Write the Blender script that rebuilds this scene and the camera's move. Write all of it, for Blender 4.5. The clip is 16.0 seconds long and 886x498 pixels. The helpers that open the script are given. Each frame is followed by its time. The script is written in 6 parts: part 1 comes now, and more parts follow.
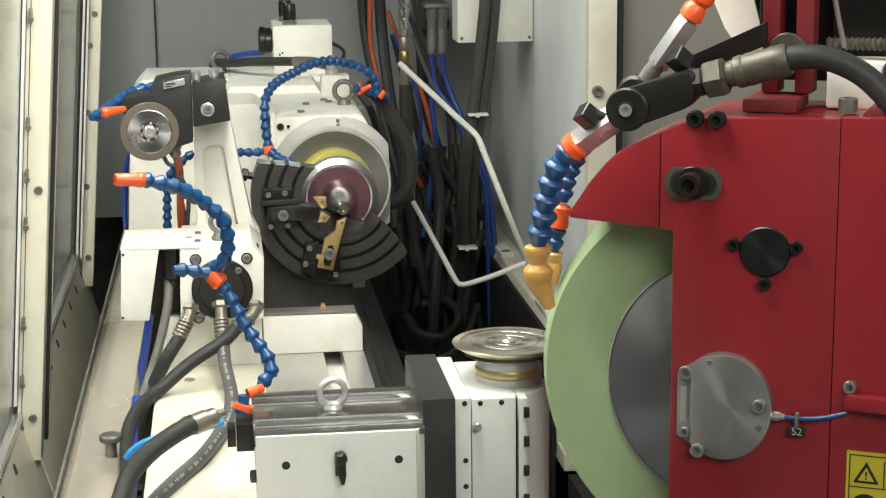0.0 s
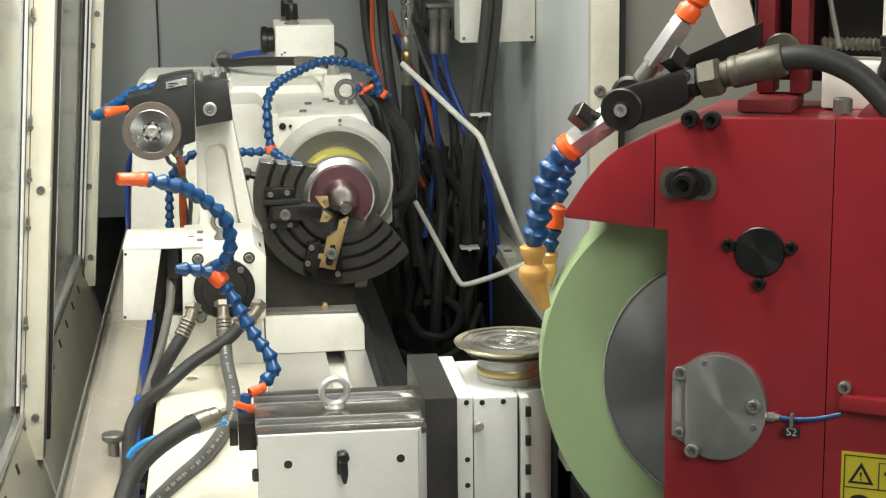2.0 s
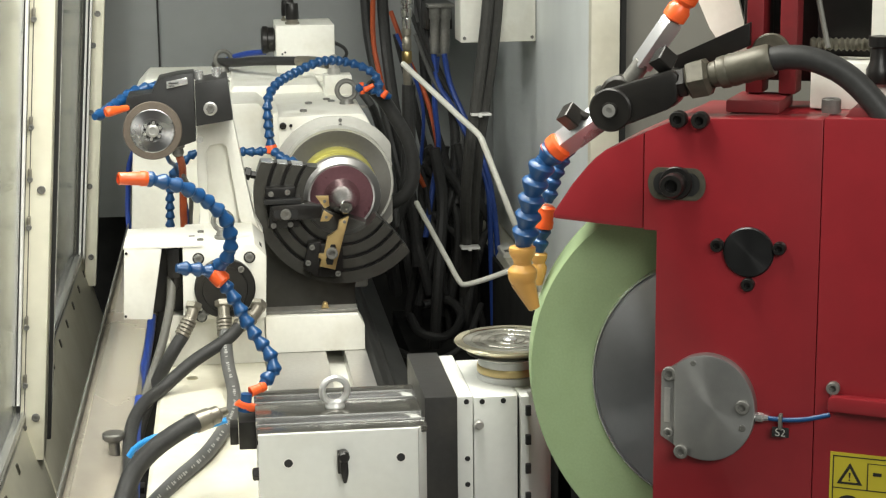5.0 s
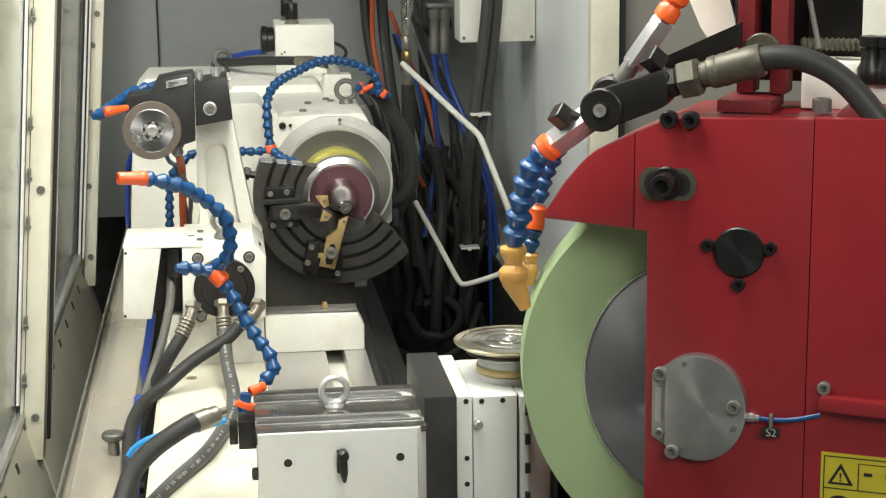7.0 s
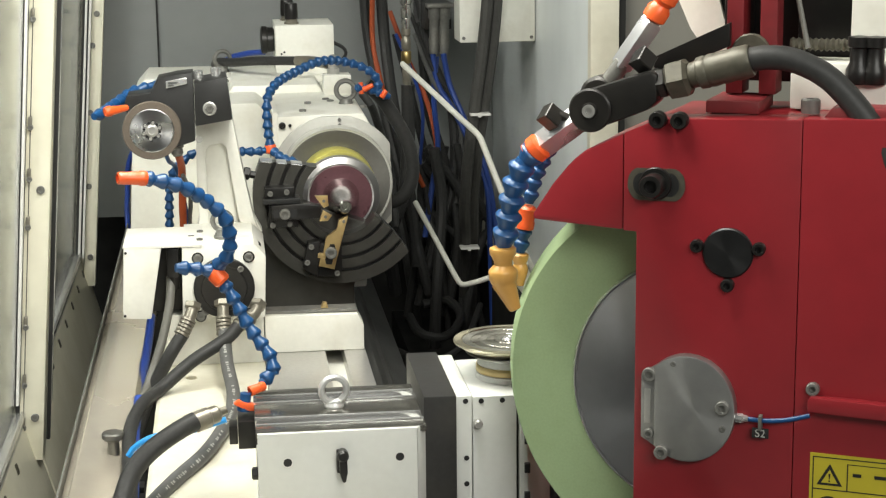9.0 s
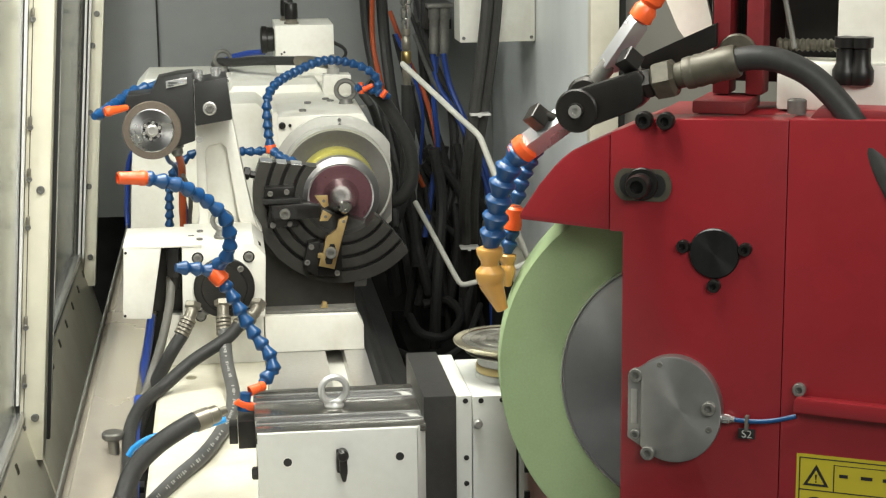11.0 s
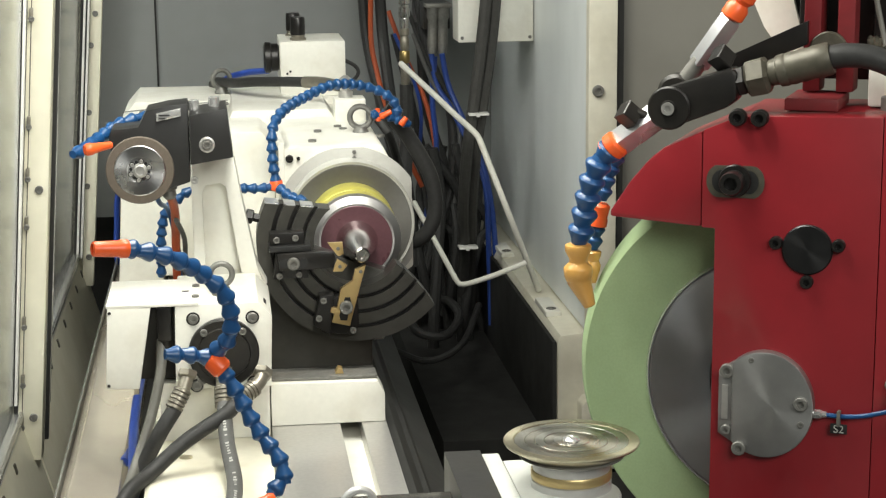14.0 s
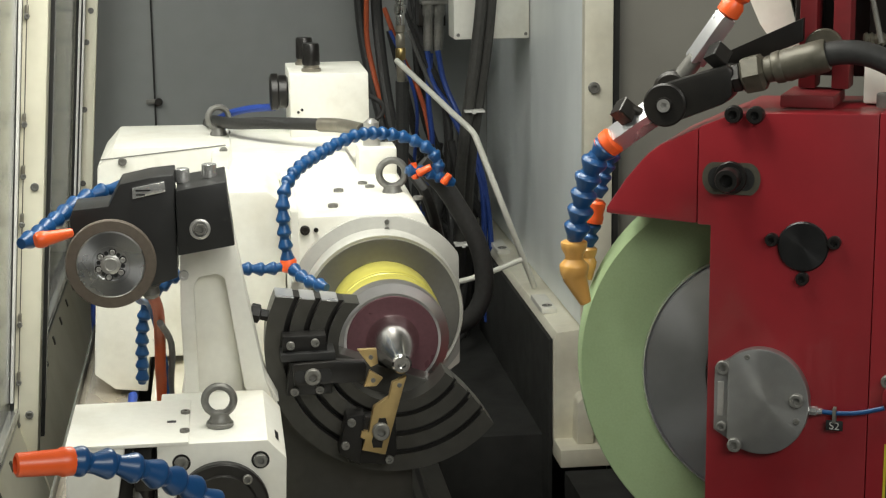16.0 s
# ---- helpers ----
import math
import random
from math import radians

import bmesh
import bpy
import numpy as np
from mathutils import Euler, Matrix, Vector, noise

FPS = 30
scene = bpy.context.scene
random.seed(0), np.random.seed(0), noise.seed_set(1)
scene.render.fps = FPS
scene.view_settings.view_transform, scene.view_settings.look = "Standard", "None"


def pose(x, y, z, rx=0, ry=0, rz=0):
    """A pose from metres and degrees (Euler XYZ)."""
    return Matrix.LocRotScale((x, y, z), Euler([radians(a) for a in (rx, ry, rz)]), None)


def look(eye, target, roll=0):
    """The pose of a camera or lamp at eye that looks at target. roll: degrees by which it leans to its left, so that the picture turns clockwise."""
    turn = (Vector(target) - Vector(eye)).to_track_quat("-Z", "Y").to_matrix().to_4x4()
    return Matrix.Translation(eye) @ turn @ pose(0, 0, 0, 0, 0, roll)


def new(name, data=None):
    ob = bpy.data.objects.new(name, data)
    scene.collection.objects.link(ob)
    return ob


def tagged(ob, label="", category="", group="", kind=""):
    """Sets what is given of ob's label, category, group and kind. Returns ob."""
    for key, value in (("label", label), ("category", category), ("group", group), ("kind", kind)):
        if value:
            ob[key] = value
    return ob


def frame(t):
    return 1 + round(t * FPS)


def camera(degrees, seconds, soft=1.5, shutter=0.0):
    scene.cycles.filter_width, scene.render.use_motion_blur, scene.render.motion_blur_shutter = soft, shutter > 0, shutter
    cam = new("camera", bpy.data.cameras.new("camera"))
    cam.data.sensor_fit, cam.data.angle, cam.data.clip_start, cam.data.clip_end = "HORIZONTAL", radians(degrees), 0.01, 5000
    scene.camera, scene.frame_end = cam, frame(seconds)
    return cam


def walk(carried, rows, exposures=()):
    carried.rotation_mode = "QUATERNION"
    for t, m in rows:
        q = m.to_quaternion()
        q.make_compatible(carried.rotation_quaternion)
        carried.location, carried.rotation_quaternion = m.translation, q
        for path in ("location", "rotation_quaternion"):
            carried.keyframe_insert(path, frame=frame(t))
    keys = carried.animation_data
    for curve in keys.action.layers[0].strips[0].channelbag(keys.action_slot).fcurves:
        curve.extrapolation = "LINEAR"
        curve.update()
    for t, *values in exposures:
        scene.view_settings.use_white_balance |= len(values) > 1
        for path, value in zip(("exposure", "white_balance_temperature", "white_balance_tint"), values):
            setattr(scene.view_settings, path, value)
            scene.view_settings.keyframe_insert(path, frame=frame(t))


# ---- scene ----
EYE = (0.0, 0.0, 1.78)
CAMERA_TURN = [
    (0.0, 7.036, 11.873),
    (0.5, 6.997, 11.871),
    (1.0, 6.994, 11.873),
    (1.5, 6.997, 11.873),
    (2.0, 6.963, 11.875),
    (2.5, 6.944, 11.875),
    (3.0, 6.965, 11.878),
    (3.5, 6.943, 11.878),
    (4.0, 6.941, 11.876),
    (6.5, 6.961, 11.882),
    (7.0, 6.963, 11.884),
    (7.5, 6.968, 11.884),
    (8.0, 6.970, 11.884),
    (8.5, 6.968, 11.880),
    (9.0, 6.970, 11.878),
    (11.5, 6.970, 11.878),
    (12.0, 6.970, 11.882),
    (12.5, 6.970, 11.880),
    (13.0, 6.968, 11.882),
    (13.5, 6.986, 11.884),
    (14.0, 7.019, 11.884),
    (14.5, 7.050, 11.882),
    (15.0, 7.087, 11.880),
    (15.5, 7.159, 11.884),
    (16.0, 7.152, 11.982),
]

def view(turn, tilt):
    a, b = radians(turn), radians(tilt)
    way = Vector((math.sin(a) * math.cos(b), math.cos(a) * math.cos(b), -math.sin(b)))
    return look(EYE, Vector(EYE) + way, -0.6)


cam = camera(28.0, 16.0, soft=1.25)
walk(cam, [(t, view(a, b)) for t, a, b in CAMERA_TURN], [(0.0, 0.0), (11.2, 0.0), (12.3, -0.04), (13.3, -0.07), (14.0, -0.05), (15.0, -0.08), (15.5, -0.28), (16.0, -0.45)])

# ---- light ----
world = bpy.data.worlds.new("hall_air")
world.use_nodes = True
world.node_tree.nodes["Background"].inputs[0].default_value = (0.9, 0.95, 1.0, 1)
world.node_tree.nodes["Background"].inputs[1].default_value = 0.35
scene.world = world


def area_lamp(name, eye, target, sx, sy, watts, color):
    data = bpy.data.lights.new(name, "AREA")
    data.shape, data.size, data.size_y, data.energy, data.color = "RECTANGLE", sx, sy, watts, color
    ob = new(name, data)
    ob.matrix_world = look(eye, target)
    return ob


area_lamp("machine_lamp", (0.14, 2.72, 2.4), (0.10, 2.92, 0.9), 0.3, 1.4, 37, (1.0, 0.99, 0.90))
area_lamp("hall_lamp", (-2.0, 3.2, 4.1), (-1.6, 3.6, 0.0), 1.6, 3.0, 132, (1.0, 1.0, 0.93))
# unseen fill, added to brighten front faces and the left doors
area_lamp("front_lamp", (1.1, -1.5, 3.3), (-0.2, 3.0, 0.9), 2.5, 1.2, 110, (1.0, 1.0, 0.94))

# ---- materials ----


def material(name, color, rough=0.5, metal=0.0, grain=60.0, spread=0.12, bump=0.02, stain=0.0, stain_color=(0.2, 0.17, 0.1), coat=0.0,
             stretch=(1, 1, 1), spec=0.5, turned=0.0, axis="Y"):
    """Procedural surface: base colour varied by fine grain and by broad soiling, with a fine relief."""
    m = bpy.data.materials.new(name)
    m.use_nodes = True
    nt = m.node_tree
    bsdf = nt.nodes["Principled BSDF"]
    coord = nt.nodes.new("ShaderNodeTexCoord")
    mapping = nt.nodes.new("ShaderNodeMapping")
    mapping.inputs["Scale"].default_value = stretch
    nt.links.new(coord.outputs["Object"], mapping.inputs["Vector"])
    fine = nt.nodes.new("ShaderNodeTexNoise")
    fine.inputs["Scale"].default_value, fine.inputs["Detail"].default_value = grain, 5
    nt.links.new(mapping.outputs[0], fine.inputs["Vector"])
    broad = nt.nodes.new("ShaderNodeTexNoise")
    broad.inputs["Scale"].default_value, broad.inputs["Detail"].default_value = max(2.0, grain / 9), 6
    nt.links.new(mapping.outputs[0], broad.inputs["Vector"])
    mix = nt.nodes.new("ShaderNodeMix")
    mix.data_type = "RGBA"
    lo = [c * (1 - spread) for c in color]
    hi = [min(1, c * (1 + spread)) for c in color]
    mix.inputs["A"].default_value, mix.inputs["B"].default_value = (*lo, 1), (*hi, 1)
    nt.links.new(fine.outputs["Fac"], mix.inputs["Factor"])
    out = mix.outputs["Result"]
    if stain:
        ramp = nt.nodes.new("ShaderNodeMapRange")
        ramp.inputs["From Min"].default_value, ramp.inputs["From Max"].default_value = 0.5, 0.75
        ramp.inputs["To Max"].default_value = stain
        nt.links.new(broad.outputs["Fac"], ramp.inputs["Value"])
        second = nt.nodes.new("ShaderNodeMix")
        second.data_type = "RGBA"
        second.inputs["B"].default_value = (*stain_color, 1)
        nt.links.new(ramp.outputs["Result"], second.inputs["Factor"])
        nt.links.new(out, second.inputs["A"])
        out = second.outputs["Result"]
    nt.links.new(out, bsdf.inputs["Base Color"])
    wear = nt.nodes.new("ShaderNodeMapRange")
    wear.inputs["To Min"].default_value, wear.inputs["To Max"].default_value = max(0.03, rough - 0.12), min(1, rough + 0.12)
    nt.links.new(broad.outputs["Fac"], wear.inputs["Value"])
    nt.links.new(wear.outputs["Result"], bsdf.inputs["Roughness"])
    bsdf.inputs["Metallic"].default_value = metal
    bsdf.inputs["Coat Weight"].default_value = coat
    bsdf.inputs["Specular IOR Level"].default_value = spec
    if turned:
        # lathe marks: a sheen that fans out from the axis
        marks = nt.nodes.new("ShaderNodeTangent")
        marks.direction_type, marks.axis = "RADIAL", axis
        nt.links.new(marks.outputs[0], bsdf.inputs["Tangent"])
        bsdf.inputs["Anisotropic"].default_value = turned
    if bump:
        relief = nt.nodes.new("ShaderNodeBump")
        relief.inputs["Strength"].default_value, relief.inputs["Distance"].default_value = bump * 10, 0.0006
        nt.links.new(fine.outputs["Fac"], relief.inputs["Height"])
        nt.links.new(relief.outputs["Normal"], bsdf.inputs["Normal"])
    return m


CREAM = material("cream_paint", (0.80, 0.79, 0.715), 0.42, grain=90, spread=0.06, bump=0.02, stain=0.34, stain_color=(0.5, 0.45, 0.32))
CREAM_DIRTY = material("soiled_cream_paint", (0.78, 0.75, 0.62), 0.4, grain=40, spread=0.1, bump=0.03, stain=0.38, stain_color=(0.32, 0.27, 0.15))
POST = material("yellowed_cream_paint", (0.80, 0.77, 0.62), 0.42, grain=30, spread=0.06, bump=0.02, stain=0.35, stain_color=(0.45, 0.40, 0.24))
TABLE_PAINT = material("oily_cream_paint", (0.80, 0.765, 0.63), 0.22, grain=50, spread=0.07, bump=0.02, stain=0.45, stain_color=(0.55, 0.47, 0.28), coat=0.3)
WHITE_WALL = material("pale_blue_white_paint", (0.82, 0.86, 0.85), 0.35, grain=9, spread=0.07, bump=0.01, stain=0.28, stain_color=(0.34, 0.355, 0.35), stretch=(1.2, 1.2, 0.5))
GREY_WALL = material("grey_sheet_paint", (0.215, 0.225, 0.22), 0.45, grain=12, spread=0.08, bump=0.01, stain=0.3, stain_color=(0.26, 0.26, 0.25))
BEIGE_WALL = material("beige_grey_paint", (0.275, 0.265, 0.23), 0.45, grain=8, spread=0.1, bump=0.01, stain=0.3, stain_color=(0.35, 0.33, 0.27))
RED = material("red_enamel", (0.245, 0.0145, 0.0205), 0.34, grain=24, spread=0.14, bump=0.015, stain=0.5, stain_color=(0.25, 0.020, 0.024), coat=0.3)
RED_WORN = material("worn_red_enamel", (0.20, 0.016, 0.020), 0.5, grain=50, spread=0.2, bump=0.04, stain=0.7, stain_color=(0.08, 0.04, 0.035))
STEEL = material("brushed_steel", (0.55, 0.54, 0.51), 0.34, 0.7, grain=120, spread=0.12, bump=0.02)
STEEL_SHINY = material("polished_steel", (0.80, 0.80, 0.78), 0.2, 0.75, grain=90, spread=0.08, bump=0.01)
STEEL_DULL = material("oiled_steel", (0.21, 0.207, 0.19), 0.48, 0.45, grain=110, spread=0.35, bump=0.08, stain=0.4, stain_color=(0.12, 0.1, 0.07))
GUTTER = material("stained_steel_sheet", (0.62, 0.565, 0.475), 0.24, 0.65, grain=18, spread=0.10, bump=0.012, stain=0.35, stain_color=(0.36, 0.27, 0.18))
FACE_STEEL = material("pale_ground_steel", (0.50, 0.495, 0.455), 0.40, 0.2, grain=80, spread=0.1, bump=0.02)
RAIL_STEEL = material("oiled_bright_rail", (0.25, 0.242, 0.215), 0.26, 0.85, grain=70, spread=0.05, bump=0.004, stain=0.18, stain_color=(0.10, 0.09, 0.07), stretch=(0.25, 1.5, 1))
FLANGE_STEEL = material("turned_flange_steel", (0.17, 0.167, 0.152), 0.42, 0.65, grain=110, spread=0.12, bump=0.01, turned=0.6, stain=0.3, stain_color=(0.15, 0.14, 0.12))
PLATE_STEEL = material("turned_cover_steel", (0.34, 0.34, 0.33), 0.36, 0.75, grain=60, spread=0.12, bump=0.01, turned=0.75)
TURNED_BLACK = material("turned_blackened_steel", (0.035, 0.035, 0.036), 0.34, 0.7, grain=70, spread=0.2, bump=0.01, turned=0.8)
BLACK_STEEL = material("blackened_steel", (0.016, 0.015, 0.014), 0.36, 0.3, grain=70, spread=0.3, bump=0.04, stain=0.3, stain_color=(0.07, 0.06, 0.045))
CHARCOAL = material("charcoal_paint", (0.017, 0.017, 0.0165), 0.42, grain=60, spread=0.2, bump=0.03)
RUBBER = material("black_rubber", (0.033, 0.033, 0.032), 0.5, grain=140, spread=0.3, bump=0.05, stain=0.3, stain_color=(0.045, 0.043, 0.038), spec=0.3)
HOSE_GREY = material("grey_hose_rubber", (0.10, 0.10, 0.095), 0.5, grain=90, spread=0.25, bump=0.04)
CABLE_GREY = material("grey_cable_sheath", (0.13, 0.127, 0.11), 0.45, grain=60, spread=0.12, bump=0.02)
# near-black with little sheen: the pit's deep shade put into the colour
DARK = material("oily_dark_shade_sheet", (0.036, 0.036, 0.0345), 0.88, grain=14, spread=0.4, bump=0.03, spec=0.08)
BLUE = material("blue_plastic", (0.011, 0.066, 0.19), 0.32, grain=50, spread=0.15, bump=0.01, stain=0.2, stain_color=(0.03, 0.08, 0.13))
BLUE_CABLE = material("blue_cable_sheath", (0.021, 0.060, 0.31), 0.38, grain=60, spread=0.15, bump=0.02)
# the blue sheath again, darkened for cables that hang in shadow
SHADED_BLUE_CABLE = material("shaded_blue_cable_sheath", (0.020, 0.055, 0.25), 0.42, grain=60, spread=0.15, bump=0.02)
DUSTY = material("dusty_hose_rubber", (0.055, 0.054, 0.050), 0.6, grain=70, spread=0.25, bump=0.04, stain=0.5, stain_color=(0.10, 0.097, 0.088), spec=0.25)
# the shade on the slide's front is put into this darker steel
SLIDE_STEEL = material("shaded_slide_steel", (0.045, 0.044, 0.042), 0.4, 0.4, grain=90, spread=0.2, bump=0.03, stain=0.3, stain_color=(0.09, 0.08, 0.06))
ZINC = material("dull_zinc_plate", (0.60, 0.60, 0.585), 0.42, 0.55, grain=90, spread=0.12, bump=0.03)
PALE_BRASS = material("pale_brass", (0.60, 0.47, 0.23), 0.36, 0.7, grain=70, spread=0.12, bump=0.02)
PALE_GREY = material("pale_grey_paint", (0.66, 0.668, 0.63), 0.42, grain=90, spread=0.05, bump=0.02, stain=0.3, stain_color=(0.50, 0.49, 0.42))
SKY_CABLE = material("light_blue_tube", (0.03, 0.28, 0.7), 0.35, grain=60, spread=0.1, bump=0.01)
ORANGE = material("orange_plastic", (0.86, 0.12, 0.025), 0.35, grain=60, spread=0.1, bump=0.01)
ORANGE_CABLE = material("orange_cable_sheath", (0.36, 0.065, 0.015), 0.45, grain=60, spread=0.15, bump=0.02)
TAN = material("ochre_plastic", (0.60, 0.325, 0.085), 0.30, grain=50, spread=0.12, bump=0.01, stain=0.2, stain_color=(0.4, 0.2, 0.05))
ALUMINIUM = material("mill_aluminium", (0.66, 0.665, 0.67), 0.28, 0.75, grain=60, spread=0.06, bump=0.02)
HUB = material("brushed_wheel_hub", (0.43, 0.44, 0.46), 0.33, 1.0, grain=60, spread=0.06, bump=0.0, turned=0.85)
TRUE_DISC = material("turned_disc_steel", (0.56, 0.56, 0.56), 0.28, 1.0, grain=60, spread=0.06, bump=0.0, turned=0.85)
DRESS_STEEL = material("turned_dresser_steel", (0.62, 0.60, 0.54), 0.24, 1.0, grain=60, spread=0.10, bump=0.0, turned=0.85, axis="Z")
DRESS_DARK = material("turned_dresser_steel_worn", (0.46, 0.44, 0.38), 0.28, 1.0, grain=60, spread=0.10, bump=0.0, turned=0.85, axis="Z")
CHUCK_STEEL = material("polished_chuck_steel", (0.50, 0.49, 0.48), 0.33, 0.9, grain=60, spread=0.08, bump=0.0, turned=0.7)
GREEN = material("green_abrasive", (0.275, 0.37, 0.195), 0.8, grain=300, spread=0.10, bump=0.02, stain=0.15, stain_color=(0.2, 0.27, 0.12))
OILY = material("oily_zinc_plate", (0.095, 0.088, 0.066), 0.48, 0.35, grain=75, spread=0.5, bump=0.07, stain=0.7, stain_color=(0.08, 0.07, 0.05))
PLATED = material("plated_fitting", (0.26, 0.24, 0.195), 0.36, 0.6, grain=80, spread=0.2, bump=0.03, stain=0.4, stain_color=(0.18, 0.15, 0.1))
CENTRE_STEEL = material("ground_centre_steel", (0.66, 0.65, 0.63), 0.17, 1.0, grain=90, spread=0.12, bump=0.01, turned=0.6)
SECTOR = material("oil_darkened_steel", (0.072, 0.070, 0.062), 0.36, 0.5, grain=50, spread=0.25, bump=0.04, stain=0.5, stain_color=(0.06, 0.05, 0.035))
BRASS = material("brass", (0.42, 0.31, 0.13), 0.34, 1.0, grain=70, spread=0.15, bump=0.02)
GOLD = material("gold_coated_carbide", (0.58, 0.42, 0.19), 0.38, 0.8, grain=80, spread=0.1, bump=0.02)
YELLOW = material("yellow_anodised_metal", (0.55, 0.50, 0.10), 0.33, 0.3, grain=70, spread=0.12, bump=0.02)
MAROON = material("maroon_enamelled_face", (0.125, 0.056, 0.066), 0.30, 0.2, grain=160, spread=0.2, bump=0.04)
BROWN = material("brown_bonded_rim", (0.115, 0.092, 0.070), 0.7, grain=160, spread=0.25, bump=0.05)
STRAW = material("straw_tinted_steel", (0.62, 0.57, 0.42), 0.28, 0.95, grain=70, spread=0.15, bump=0.01, turned=0.8, axis="Z")
STICKER = material("yellow_sticker", (0.50, 0.42, 0.03), 0.4, grain=40, spread=0.05, bump=0.005)
# ink, and flat black discs and strips standing in for dark holes and slots
INK = material("black_ink_and_holes", (0.015, 0.015, 0.015), 0.5, grain=40, spread=0.1, bump=0)
WHITE_PRINT = material("white_print", (0.42, 0.42, 0.39), 0.5, grain=200, spread=0.2, bump=0)
NYLON = material("white_nylon", (0.75, 0.74, 0.70), 0.4, grain=60, spread=0.05, bump=0)
FABRIC = material("dark_way_cover", (0.034, 0.034, 0.032), 0.5, grain=40, spread=0.3, bump=0.06, spec=0.2)
ROD_WHITE = material("white_coated_rod", (0.72, 0.71, 0.64), 0.4, grain=40, spread=0.08, bump=0.02, stain=0.2, stain_color=(0.45, 0.4, 0.28))
HALL = material("hall_plaster", (0.30, 0.31, 0.30), 0.8, grain=4, spread=0.08, bump=0.02)
FLOOR = material("hall_concrete", (0.22, 0.22, 0.21), 0.6, grain=6, spread=0.15, bump=0.03)

GLASS = bpy.data.materials.new("clear_pane")
GLASS.use_nodes = True
g = GLASS.node_tree.nodes["Principled BSDF"]
g.inputs["Base Color"].default_value = (0.86, 0.89, 0.87, 1)
g.inputs["Transmission Weight"].default_value, g.inputs["Roughness"].default_value, g.inputs["IOR"].default_value = 1.0, 0.16, 1.08

# ---- mesh helpers ----


def box(bm, lo, hi, bevel=0.003):
    """A block between two corners with small bevelled edges."""
    made = bmesh.ops.create_cube(bm, size=1.0)["verts"]
    for v in made:
        v.co = Vector([(lo[i] + hi[i]) / 2 + v.co[i] * (hi[i] - lo[i]) for i in range(3)])
    if bevel:
        edges = list({e for v in made for e in v.link_edges})
        bmesh.ops.bevel(bm, geom=edges, offset=bevel, segments=2, profile=0.6, affect="EDGES")
    return bm


def frame_of(axis):
    a = Vector(axis).normalized()
    return a.to_track_quat("Z", "Y").to_matrix()


def lathe(bm, base, axis, profile, n=32, ring=False):
    """Turn a profile of (radius, distance along axis) about the axis. ring: join its end to its start, with no end caps."""
    m, base = frame_of(axis), Vector(base)
    rings = []
    for r, h in profile:
        if r <= 1e-6:
            rings.append([bm.verts.new(base + m @ Vector((0, 0, h)))])
        else:
            rings.append([bm.verts.new(base + m @ Vector((r * math.cos(2 * math.pi * k / n), r * math.sin(2 * math.pi * k / n), h))) for k in range(n)])
    for a, b in zip(rings, rings[1:] + (rings[:1] if ring else [])):
        for k in range(n):
            q = [a[k % len(a)], a[(k + 1) % len(a)], b[(k + 1) % len(b)], b[k % len(b)]]
            q = list(dict.fromkeys(q))
            if len(q) > 2:
                bm.faces.new(q)
    for end, flip in () if ring else ((rings[0], True), (rings[-1], False)):
        if len(end) > 2:
            bm.faces.new(end[::-1] if flip else end)
    return bm


def rod(bm, a, b, r, n=16, edge=0.15):
    a, b = Vector(a), Vector(b)
    h, e = (b - a).length, r * edge
    return lathe(bm, a, b - a, [(r - e, 0), (r, e), (r, h - e), (r - e, h)], n)


def slab(bm, outline, y0, y1, bevel=0.003):
    """An outline of (x, z) made solid from y0 to y1."""
    fs = [bm.verts.new((x, y0, z)) for x, z in outline]
    bs = [bm.verts.new((x, y1, z)) for x, z in outline]
    faces = [bm.faces.new(fs), bm.faces.new(bs[::-1])]
    n = len(fs)
    for k in range(n):
        faces.append(bm.faces.new([fs[k], bs[k], bs[(k + 1) % n], fs[(k + 1) % n]]))
    bmesh.ops.recalc_face_normals(bm, faces=faces)
    if bevel:
        edges = list({e for f in faces for e in f.edges})
        bmesh.ops.bevel(bm, geom=edges, offset=bevel, segments=2, profile=0.6, affect="EDGES")
    return bm


def ring_sector(bm, cx, cz, r0, r1, ends, y0, y1, n=40):
    """A flat ring sector in the xz plane; ends(r) gives its two end angles in degrees at a radius, so that the ends may be cut straight."""
    pts = []
    for r, order in ((r1, range(n + 1)), (r0, range(n, -1, -1))):
        a0, a1 = ends(r)
        for k in order:
            a = radians(a0 + (a1 - a0) * k / n)
            pts.append((cx + r * math.cos(a), cz + r * math.sin(a)))
    fs = [bm.verts.new((x, y0, z)) for x, z in pts]
    bs = [bm.verts.new((x, y1, z)) for x, z in pts]
    half, faces = n + 1, []
    for side in (fs, bs):
        for k in range(n):
            faces.append(bm.faces.new([side[k], side[k + 1], side[2 * half - 2 - k], side[2 * half - 1 - k]]))
    m = len(pts)
    for k in range(m):
        faces.append(bm.faces.new([fs[k], bs[k], bs[(k + 1) % m], fs[(k + 1) % m]]))
    bmesh.ops.recalc_face_normals(bm, faces=faces)
    return bm


